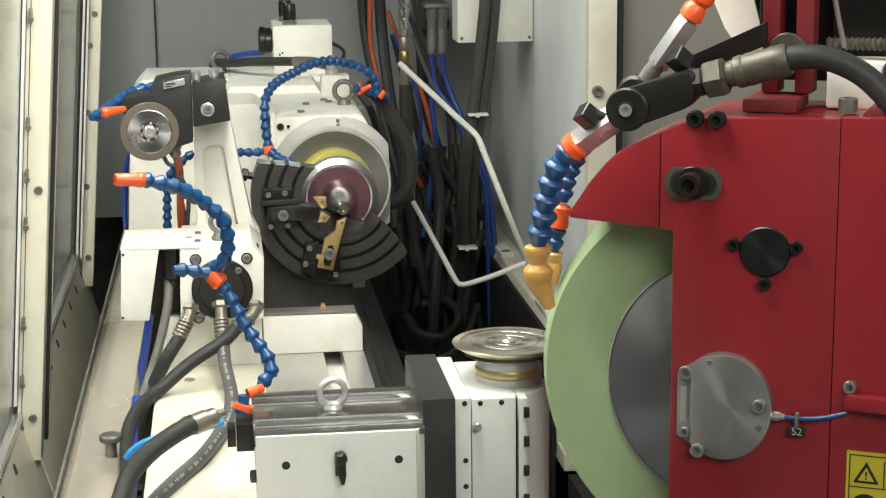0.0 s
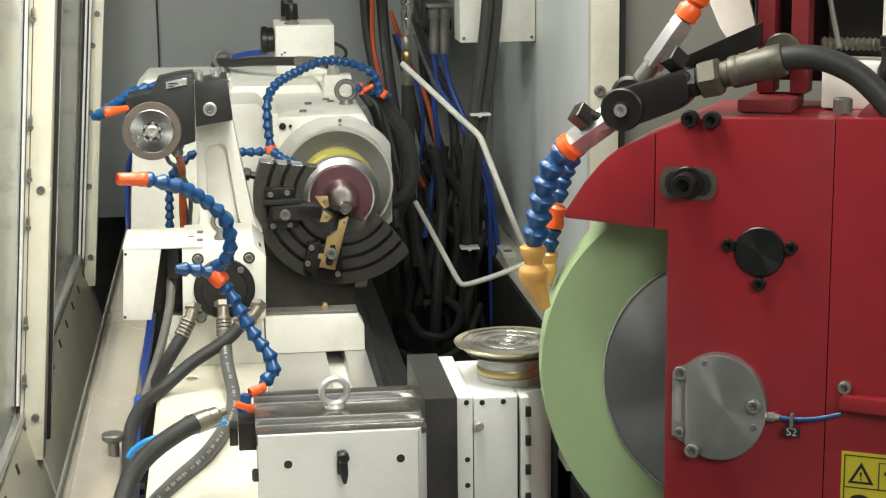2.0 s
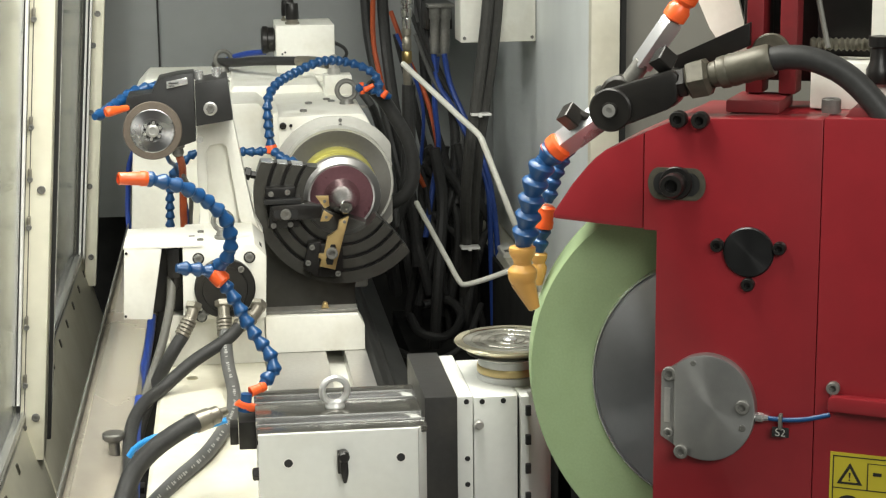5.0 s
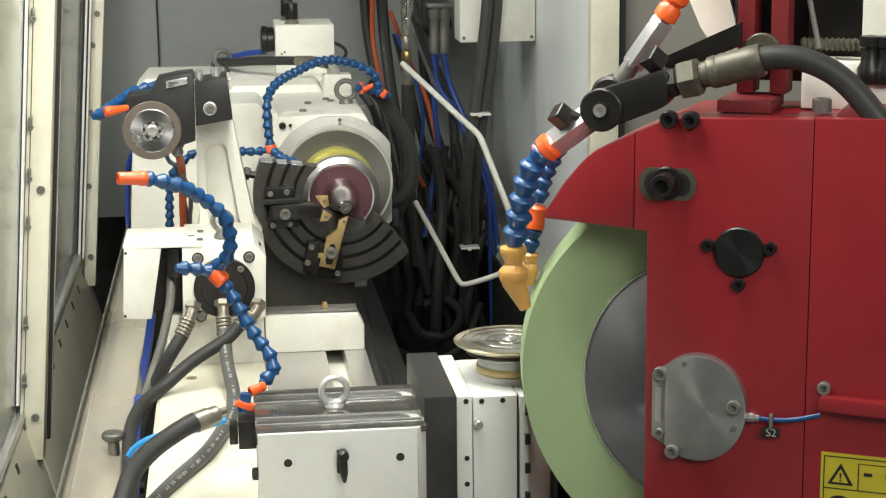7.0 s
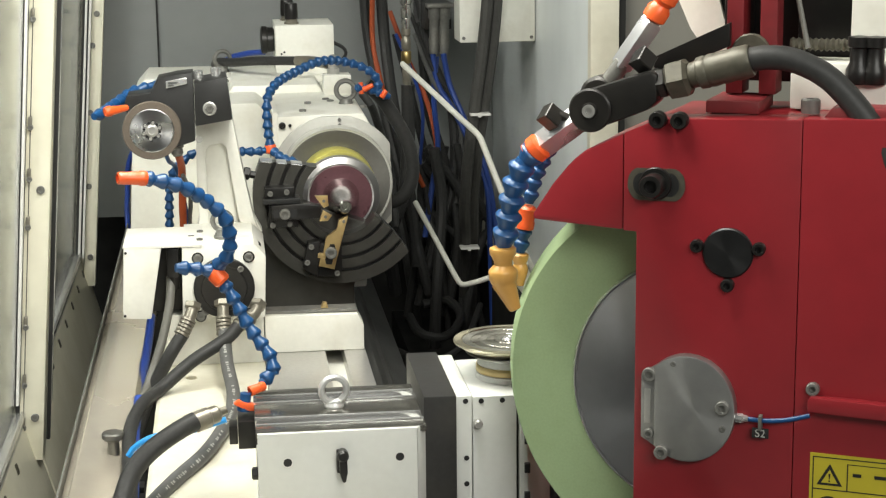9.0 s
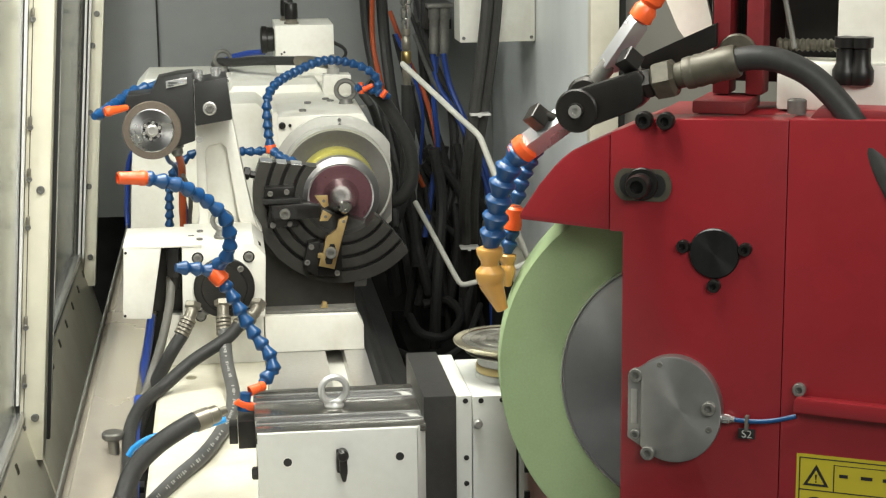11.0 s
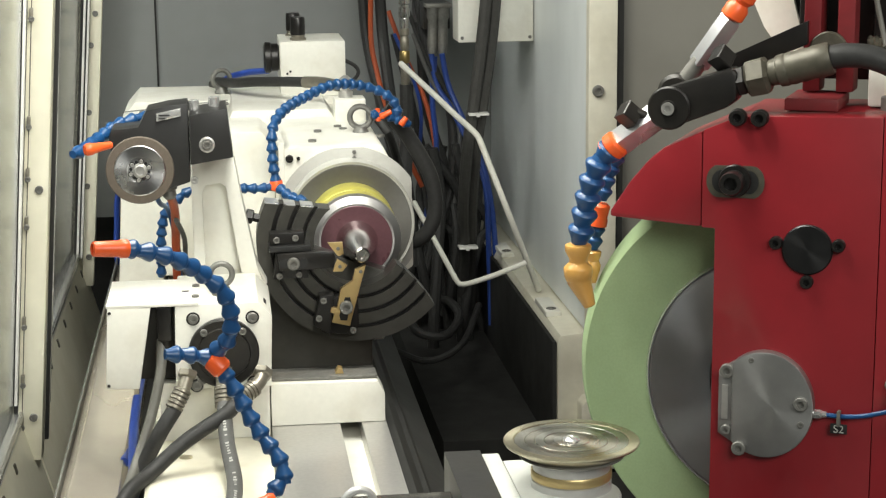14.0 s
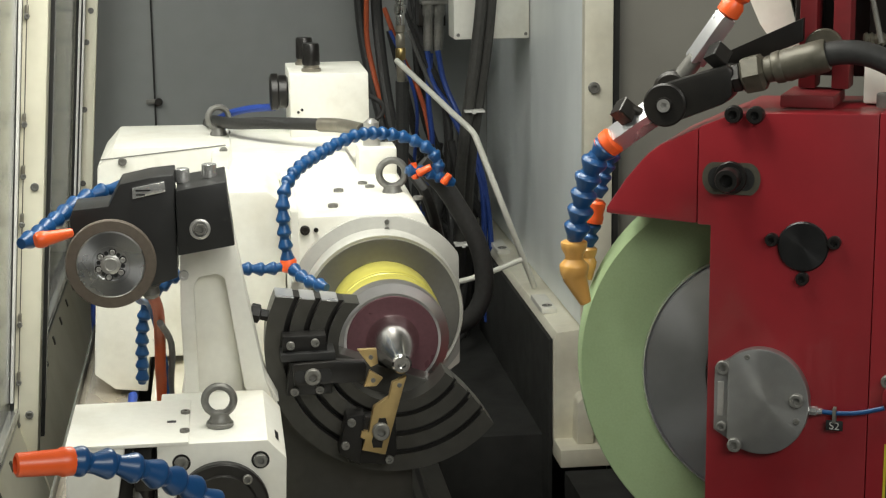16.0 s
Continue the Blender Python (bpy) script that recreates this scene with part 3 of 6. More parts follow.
def hanging_cables():
    def cable(name, label, pts, r, mat, cat="hose", group="hanging hoses"):
        t = thing(name, pts[0], label, cat, group)
        b = B(); tube(b, pts, r, 10, 0.03); part("sheath", b, mat, t)
        return t

    black = "black rubber hose hanging down the cabin wall"
    grey = "dusty dark grey hose hanging before the junction box"
    cable("hose", black, [(0.450, 5.750, 1.498), (0.464, 5.750, 1.281), (0.490, 5.700, 1.121), (0.535, 5.600, 0.896), (0.584, 5.500, 0.656), (0.627, 5.500, 0.470)], 0.016, RUBBER)
    cable("hose", black, [(0.503, 5.700, 1.499), (0.514, 5.700, 1.284), (0.529, 5.600, 1.078), (0.563, 5.500, 0.839), (0.592, 5.500, 0.564)], 0.019, RUBBER)
    cable("hose", black, [(0.547, 5.300, 1.165), (0.544, 5.300, 0.977), (0.530, 5.300, 0.830), (0.489, 5.350, 0.689), (0.518, 5.500, 0.474)], 0.021, RUBBER)
    cable("hose", grey, [(0.768, 5.080, 1.62), (0.757, 5.080, 1.430), (0.741, 5.080, 1.281), (0.721, 5.085, 1.131), (0.703, 5.10, 0.99), (0.706, 5.22, 0.80), (0.735, 5.42, 0.60), (0.749, 5.600, 0.366)], 0.0175, DUSTY)
    cable("hose", grey, [(0.798, 5.095, 1.62), (0.788, 5.095, 1.430), (0.773, 5.095, 1.281), (0.751, 5.10, 1.131), (0.733, 5.12, 0.99), (0.736, 5.24, 0.80), (0.762, 5.44, 0.60), (0.776, 5.600, 0.365)], 0.016, DUSTY)
    cable("hose", black, [(0.628, 5.800, 1.456), (0.665, 5.750, 1.222), (0.731, 5.700, 1.023), (0.722, 5.650, 0.790), (0.659, 5.600, 0.615), (0.601, 5.600, 0.410)], 0.015, RUBBER)
    cable("hose", black, [(0.644, 5.800, 1.310), (0.659, 5.750, 1.037), (0.711, 5.700, 0.838), (0.737, 5.600, 0.631), (0.693, 5.600, 0.368)], 0.017, RUBBER)
    cable("hose", black, [(0.565, 5.850, 1.270), (0.622, 5.800, 1.013), (0.660, 5.750, 0.775), (0.615, 5.700, 0.596), (0.574, 5.700, 0.348)], 0.013, RUBBER)
    cable("hose", "black hose coiled in the dark sump", [(0.552, 5.400, 0.423), (0.576, 5.300, 0.393), (0.656, 5.300, 0.381), (0.714, 5.400, 0.417), (0.682, 5.500, 0.449), (0.599, 5.500, 0.434)], 0.014, RUBBER)
    cable("hose", "black cable looping low behind the table", [(0.468, 5.000, 0.424), (0.556, 4.900, 0.413), (0.668, 5.000, 0.432), (0.763, 5.300, 0.475)], 0.010, RUBBER)
    orange = "orange sheathed cable among black hoses"
    cable("cable", orange, [(0.480, 5.680, 1.501), (0.474, 5.680, 1.287), (0.487, 5.660, 1.180), (0.519, 5.600, 1.042), (0.585, 5.600, 0.885), (0.625, 5.600, 0.801)], 0.0085, ORANGE_CABLE, "cable", "hanging cables")
    cable("cable", orange, [(0.543, 5.800, 1.348), (0.591, 5.750, 1.205), (0.643, 5.700, 1.081), (0.669, 5.650, 0.958), (0.679, 5.600, 0.800)], 0.008, ORANGE_CABLE, "cable", "hanging cables")
    blue = "blue cable hanging beside the wall, darkened for shade"
    for k, dx in enumerate((0, 9, 17)):
        cable("cable", blue, [(0.659, 5.600, 1.227), (0.674, 5.600, 1.128), (0.716, 5.580, 1.057), (0.774, 5.550, 0.933), (0.815, 5.500, 0.813), (0.825, 5.500, 0.592), (0.831, 5.500, 0.359)] if k == 0 else
              [(0.690, 5.580, 1.228), (0.709, 5.580, 1.130), (0.751, 5.550, 1.024), (0.805, 5.500, 0.885), (0.833, 5.500, 0.757), (0.847, 5.500, 0.591), (0.855, 5.500, 0.358)] if k == 1 else
              [(0.672, 5.620, 1.216), (0.663, 5.620, 1.072), (0.674, 5.620, 0.926), (0.654, 5.620, 0.797), (0.626, 5.600, 0.635)], 0.009, SHADED_BLUE_CABLE, "cable", "blue cables")
    cable("cable", "thin blue cable in the bundle, darkened for shade", [(0.551, 5.700, 1.283), (0.604, 5.700, 1.155), (0.635, 5.700, 1.026), (0.622, 5.700, 0.841)], 0.006, SHADED_BLUE_CABLE, "cable", "blue cables")
    cable("cable", "thin black cable in the bundle", [(0.587, 5.600, 1.362), (0.648, 5.600, 1.201), (0.719, 5.600, 1.082), (0.772, 5.600, 0.926), (0.798, 5.600, 0.703)], 0.007, RUBBER, "cable", "thin cables")
    cable("cable", "thin grey cable in the bundle", [(0.600, 5.600, 1.291), (0.665, 5.600, 1.128), (0.737, 5.580, 1.030), (0.744, 5.600, 0.853), (0.730, 5.600, 0.743)], 0.007, HOSE_GREY, "cable", "thin cables")
    cable("cable", "thin black cable in the bundle", [(0.538, 5.600, 1.077), (0.557, 5.600, 0.950), (0.616, 5.600, 0.857), (0.642, 5.600, 0.708)], 0.006, RUBBER, "cable", "thin cables")
    for k in range(16):
        x = random.uniform(0.50, 0.80)
        y = random.uniform(5.45, 5.9)
        drift = random.uniform(-0.10, 0.12)
        bend = random.uniform(-0.06, 0.08)
        top = random.uniform(0.72, 0.96)
        cable("hose", "black hose in the dark tangle behind the table", [(x - drift, y, top), (x - drift * 0.4 + bend, y, top * 0.62 + 0.2), (x + bend * 0.6, y - 0.03, 0.62), (x + drift * 0.5, y - 0.05, 0.40), (x + drift, y, 0.20)], random.uniform(0.008, 0.019), RUBBER, "hose", "tangled hoses")
    # pressed hose ends
    t = thing("hose_coupling", (0.543, 5.300, 1.385), "steel and brass screw coupling on a black hose", "hose coupling")
    def turned(a, b_, prof, mat, name):
        a, b_ = Vector(a), Vector(b_)
        h = (b_ - a).length
        bm = B(); lathe(bm, a, b_ - a, [(r, k * h) for r, k in prof], 16); part(name, bm, mat, t)
    turned((0.545, 5.300, 1.518), (0.543, 5.300, 1.334), [(0.012, 0), (0.0165, 0.04), (0.0165, 0.40), (0.0125, 0.43), (0.0125, 0.46), (0.0175, 0.48), (0.0175, 0.60), (0.013, 0.62), (0.013, 0.66), (0.0175, 0.68), (0.0175, 0.80), (0.014, 0.83), (0.0155, 0.88), (0.0135, 1)], CENTRE_STEEL, "sleeve")
    turned((0.543, 5.300, 1.334), (0.543, 5.300, 1.267), [(0.0145, 0), (0.0145, 0.3), (0.010, 0.35), (0.0145, 0.5), (0.0145, 0.9), (0.010, 1)], PLATED, "nut")
    turned((0.543, 5.300, 1.267), (0.543, 5.300, 1.230), [(0.0135, 0), (0.0155, 0.1), (0.0155, 0.9), (0.0135, 1)], BRASS, "brass_nut")
    turned((0.543, 5.300, 1.230), (0.544, 5.300, 1.159), [(0.010, 0), (0.0135, 0.15), (0.0135, 0.6), (0.0125, 1)], PLATED, "ferrule")
    for x in (769, 787):
        t = thing("cable_plug", (Vector((0.665, 5.600, 1.290)) if x == 769 else Vector((0.697, 5.600, 1.289))), "dull metal cable plug above blue cables", "cable plug", "cable plugs")
        a = Vector((0.666, 5.600, 1.378)) if x == 769 else Vector((0.698, 5.600, 1.378))
        e = Vector((0.662, 5.600, 1.227)) if x == 769 else Vector((0.693, 5.600, 1.226))
        h = (e - a).length
        bm = B(); lathe(bm, a, e - a, [(0.02, 0), (0.02, 0.25 * h), (0.016, 0.3 * h), (0.016, 0.65 * h), (0.018, 0.7 * h), (0.014, h)], 14); part("shell", bm, STEEL_DULL, t)
    t = thing("plug_bracket", (0.682, 5.62, 1.385), "dull metal bracket that holds two cable plugs", "bracket")
    b = B(); box(b, (0.640, 5.575, 1.372), (0.724, 5.64, 1.384), 0.002); part("plate", b, STEEL_DULL, t)
    b = B(); box(b, (0.640, 5.6405, 1.30), (0.724, 5.99, 1.384), 0.002); part("arm", b, BLACK_STEEL, t)
    for p in ((0.726, 5.075, 1.102), (0.728, 5.33, 0.655)):
        t = thing("cable_tie", p, "white nylon tie round black hoses", "cable tie", "cable ties")
        b = B(); box(b, (p[0] - 0.024, p[1] - 0.03, p[2] - 0.003), (p[0] + 0.034, p[1] + 0.02, p[2] + 0.003), 0.001); part("strap", b, NYLON, t)
        b = B(); box(b, (p[0] - 0.004, p[1] - 0.038, p[2] - 0.006), (p[0] + 0.006, p[1] - 0.0305, p[2] + 0.006), 0.001); part("head", b, NYLON, t)
    # bent white rod guard
    t = thing("rod_guard", (0.873, 4.868, 0.618), "bent white-coated rod guard bolted to the ledge", "rod guard")
    b = B(); tube(b, [(0.520, 5.19, 1.240), (0.601, 5.000, 1.163), (0.644, 4.900, 1.121), (0.675, 4.800, 1.093), (0.689, 4.780, 1.076), (0.697, 4.750, 1.051), (0.767, 4.720, 0.861), (0.873, 4.868, 0.618)], 0.0085, 12, 0.012); part("upright", b, ROD_WHITE, t)
    b = B(); tube(b, [(0.793, 4.620, 0.755), (0.708, 4.600, 0.729), (0.639, 4.600, 0.709), (0.616, 4.600, 0.707), (0.604, 4.620, 0.714), (0.574, 4.750, 0.775), (0.522, 4.900, 0.879)], 0.0075, 12, 0.012); part("loop", b, ROD_WHITE, t)


# ---- the sliding table and all that rides on it ----
RIDERS = []


def rider(*args, **kw):
    t = thing(*args, **kw)
    RIDERS.append(t)
    return t


AX, AZ = 0.258, 1.05


def build_table():
    t = rider("machine_table", (0.1, 3.6, 0.5), "cream machine table with a steel T-slot rail", "machine table")
    b = B(); slab(b, [(-0.163, 0.62), (-0.158, 0.752), (-0.150, 0.757), (0.066, 0.757), (0.066, 0.62)], 1.9, 5.7, 0.002); part("cover", b, TABLE_PAINT, t)
    b = B(); box(b, (0.066, 1.9, 0.60), (0.285, 5.7, 0.742), 0.002); part("bed", b, CREAM, t)
    for x0, x1 in ((0.068, 0.196), (0.236, 0.283)):
        b = B(); box(b, (x0, 1.92, 0.742), (x1, 5.68, 0.776), 0.002); part("rail", b, STEEL, t, "worn bright steel slideway")
    b = B(); slab(b, [(0.283, 0.60), (0.283, 0.765), (0.300, 0.765), (0.325, 0.72), (0.335, 0.72), (0.345, 0.70), (0.395, 0.66), (0.40, 0.60)], 1.9, 5.7, 0.002)
    part("way_cover", b, FABRIC, t, "dark oily way cover beside the rail")
    for x, y in ((-0.09, 3.62), (-0.09, 3.35), (-0.09, 3.02), (0.02, 3.3), (-0.05, 2.75), (-0.12, 3.75)):
        b = B(); lathe(b, (x, y, 0.757), (0, 0, 1), [(0.012, 0), (0.012, 0.0015), (0.009, 0.002), (0, 0.0012)], 18); part("plug", b, STRAW, t, "flush straw-coloured screw plug")
    b = B(); rod(b, (-0.152, 2.55, 0.70), (-0.165, 2.55, 0.70), 0.012); part("stop", b, BLACK_STEEL, t)


def build_workhead():
    t = rider("workhead", (0.1, 4.8, 0.776), "cream work-spindle head with a grey faceplate", "workhead")
    b = B(); slab(b, [(-0.284, 0.742), (-0.242, 0.708), (-0.174, 0.700), (-0.168, 0.776), (0.10, 0.776), (0.30, 0.776), (0.30, 1.225), (-0.222, 1.228), (-0.256, 1.190)], 5.05, 5.38, 0.006); part("casing", b, CREAM, t)
    b = B(); slab(b, [(0.112, 0.776), (0.335, 0.776), (0.345, 0.90), (0.401, 0.94), (0.402, 1.088), (0.338, 1.208), (0.325, 1.212), (0.112, 1.208)], 4.32, 5.05, 0.005); part("spindle_housing", b, CREAM, t)
    b = B(); slab(b, [(-0.02, 0.80), (0.111, 0.80), (0.111, 1.19), (0.08, 1.215), (-0.02, 1.215)], 4.55, 5.05, 0.006); part("side_housing", b, CREAM, t)
    b = B(); slab(b, [(0.0, 1.19), (0.28, 1.19), (0.25, 1.232), (0.02, 1.232)], 4.80, 5.36, 0.008); part("top_cover", b, CREAM, t)
    b = B(); slab(b, [(0.112, 1.10), (0.125, 1.10), (0.125, 1.222), (0.112, 1.222)], 4.30, 4.60, 0.002); part("cover_strip", b, CREAM, t)
    # faceplate
    disc = [(AX + 0.006 + 0.160 * math.cos(2 * math.pi * k / 96), AZ + 0.160 * math.sin(2 * math.pi * k / 96)) for k in range(96)]
    disc = [(min(x, 0.3985), z) for x, z in disc if z < 1.2085]
    b = B(); slab(b, disc, 4.308, 4.3195, 0.001); part("faceplate", b, FACE_STEEL, t, "light grey ring faceplate")
    b = B(); lathe(b, (AX + 0.004, 4.314, AZ), (0, -1, 0), [(0.136, 0), (0.137, 0.004), (0.137, 0.055), (0.1355, 0.058), (0.134, 0.058), (0.1335, 0.0565), (0.131, 0.0565)], 96); part("flange_rim", b, FACE_STEEL, t)
    b = B(); lathe(b, (AX + 0.004, 4.262, AZ), (0, -1, 0), [(0.130, 0), (0.1305, 0.004), (0.129, 0.0055), (0.09, 0.0055)], 96); part("flange", b, FLANGE_STEEL, t, "dark grey turned steel flange")
    b = B(); lathe(b, (AX + 0.004, 4.2575, AZ), (0, -1, 0), [(0.0905, 0), (0.0915, 0.003), (0.0915, 0.076), (0.0905, 0.078)], 80); part("nose_ring", b, YELLOW, t, "yellow anodised spindle nose ring")
    b = B(); lathe(b, (AX + 0.004, 4.1795, AZ), (0, -1, 0), [(0.0885, 0), (0.0885, 0.004)], 80); part("groove", b, BLACK_STEEL, t)
    b = B(); lathe(b, (AX + 0.003, 4.1755, AZ), (0, -1, 0), [(0.0905, 0), (0.0915, 0.001), (0.0915, 0.010), (0.0905, 0.011), (0.0895, 0.012), (0.0895, 0.015), (0.0905, 0.016), (0.0915, 0.017), (0.0915, 0.050), (0.089, 0.056)], 80); part("nose_ring", b, YELLOW, t, "yellow anodised spindle nose ring")
    b = B(); lathe(b, (AX + 0.002, 4.1195, AZ), (0, -1, 0), [(0.090, 0), (0.0925, 0.003), (0.0925, 0.030), (0.0915, 0.033), (0.0775, 0.0415), (0.075, 0.0412)], 80); part("chuck", b, CHUCK_STEEL, t, "polished steel chuck ring", 10)
    b = B(); lathe(b, (AX + 0.002, 4.083, AZ), (0, -1, 0), [(0.0745, 0), (0.0745, 0.004), (0.072, 0.0055), (0.04, 0.0055)], 80); part("chuck_face", b, MAROON, t, "dull maroon chuck face", 10)
    b = B(); lathe(b, (AX + 0.002, 4.078, AZ), (0, -1, 0), [(0.0420, 0), (0.0425, 0.003), (0.0412, 0.006), (0.0160, 0.128), (0.0150, 0.140), (0.0125, 0.143), (0.006, 0.143), (0.005, 0.138), (0, 0.138)], 64); part("centre", b, CENTRE_STEEL, t, "bright steel work centre", 12)
    for p in ((0.275, 4.320, 1.199), (0.275, 4.320, 1.186), (0.136, 4.320, 1.187), (0.155, 4.320, 1.187), (0.391, 4.320, 0.960), (0.115, 4.320, 0.963)):
        on_disc = p[2] > 1.17 and p[0] > 0.2
        hex_bolt(t, (p[0], 4.3065 if on_disc else 4.316, p[2]), (0, -1, 0), 0.004 if p[0] == 0.155 else 0.0085 if p[0] == 0.136 else 0.0045, 0.004, STEEL_DULL if on_disc else BLACK_STEEL, "screw")
    for x, y in ((0.21, 4.55), (0.26, 4.62), (0.27, 4.58), (0.345, 4.45), (0.19, 4.40)):
        b = B(); lathe(b, (x, y, 1.209), (0, 0, 1), [(0.009, 0), (0.009, 0.006), (0.005, 0.006), (0.005, 0.003), (0, 0.003)], 14); part("screw", b, STEEL_DULL, t)
    for p in ((0.005, 5.050, 1.215), (-0.204, 5.050, 1.199)):
        hex_bolt(t, (p[0], 5.049, p[2]), (0, -1, 0), 0.009, 0.006, STEEL_DULL, "screw")
    p, q = (-0.254, 5.050, 1.202), (0.010, 5.050, 1.226)
    b = B(); slab(b, [(p[0], p[2]), (q[0], q[2]), (q[0], q[2] + 0.0022), (p[0], p[2] + 0.0022)], 5.0492, 5.0498, 0); part("seam", b, STEEL_DULL, t)
    eyebolt(t, (0.306, 4.52, 1.207), 0.0305, STEEL_DULL)
    eyebolt(t, (-0.004, 5.2, 1.226), 0.030, STEEL_DULL, 20)
    # valve block with a pressed hose end
    b = B(); box(b, (0.262, 4.72, 1.207), (0.335, 4.80, 1.262), 0.003); part("valve_block", b, CREAM, t)
    b = B(); lathe(b, (0.29, 4.76, 1.262), (0, 0, 1), [(0.017, 0), (0.017, 0.014), (0.013, 0.016), (0.013, 0.03), (0.015, 0.032), (0.015, 0.045), (0.006, 0.052)], 16); part("fitting", b, STEEL, t)
    b = B(); tube(b, [(0.29, 4.78, 1.285), (0.24, 4.88, 1.285), (0.10, 5.02, 1.275), (0.03, 5.12, 1.262), (-0.02, 5.3, 1.245), (-0.03, 5.5, 1.2)], 0.0125, 12); part("hose", b, RUBBER, t)
    b = B(); tube(b, [(0.20, 4.92, 1.2825), (0.24, 4.88, 1.285), (0.28, 4.80, 1.285)], 0.0145, 12); part("hose_ferrule", b, PLATED, t)
    b = B(); tube(b, [(0.120, 5.250, 1.278), (0.058, 5.300, 1.268), (-0.001, 5.400, 1.236), (-0.083, 5.600, 1.147), (-0.286, 5.640, 0.950), (-0.319, 5.640, 0.788), (-0.318, 5.600, 0.668)], 0.0085, 10); part("cable", b, BLUE_CABLE, t)
    b = B(); tube(b, [(0.320, 5.200, 1.306), (0.349, 5.200, 1.289), (0.355, 5.200, 1.269), (0.335, 5.200, 1.248), (0.310, 5.200, 1.235)], 0.005, 8, 0.01); part("cable", b, RUBBER, t)
    b = B(); tube(b, [(0.362, 4.550, 1.257), (0.393, 4.550, 1.227), (0.419, 4.550, 1.192), (0.466, 4.550, 1.105), (0.479, 4.550, 1.029), (0.465, 4.550, 0.977), (0.438, 4.560, 0.949), (0.400, 4.58, 0.935)], 0.018, 12); part("hose", b, RUBBER, t)
    b = B(); tube(b, [(0.361, 4.700, 1.215), (0.393, 4.700, 1.162), (0.451, 4.900, 0.975), (0.465, 4.900, 0.813)], 0.011, 10); part("hose", b, RUBBER, t)
    # control box on top
    c = rider("control_box", (0.23, 5.2, 1.226), "small cream control box with black knobs", "control box")
    b = B(); box(b, (0.148, 5.10, 1.2255), (0.315, 5.34, 1.366), 0.003); part("body", b, CREAM, c)
    for x, y in ((0.197, 5.15), (0.190, 5.29)):
        b = B(); lathe(b, (x, y, 1.366), (0, 0, 1), [(0.021, 0), (0.021, 0.006), (0.017, 0.008), (0.017, 0.014)], 18); part("collar", b, PLATED, c)
        b = B(); lathe(b, (x, y, 1.380), (0, 0, 1), [(0.0185, 0), (0.0195, 0.003), (0.0185, 0.042), (0.0165, 0.046), (0, 0.046)], 18); part("knob", b, BLACK_STEEL, c)
    b = B(); lathe(b, (0.148, 5.2, 1.318), (-1, 0, 0), [(0.03, 0), (0.036, 0.004), (0.036, 0.02), (0.04, 0.023), (0.04, 0.036), (0.03, 0.04), (0, 0.04)], 24); part("gland", b, BLACK_STEEL, c)
    for x, z in ((0.165, 1.285), (0.173, 1.29)):
        hex_bolt(c, (x, 5.1, z), (0, -1, 0), 0.003, 0.002, BLACK_STEEL, "screw")


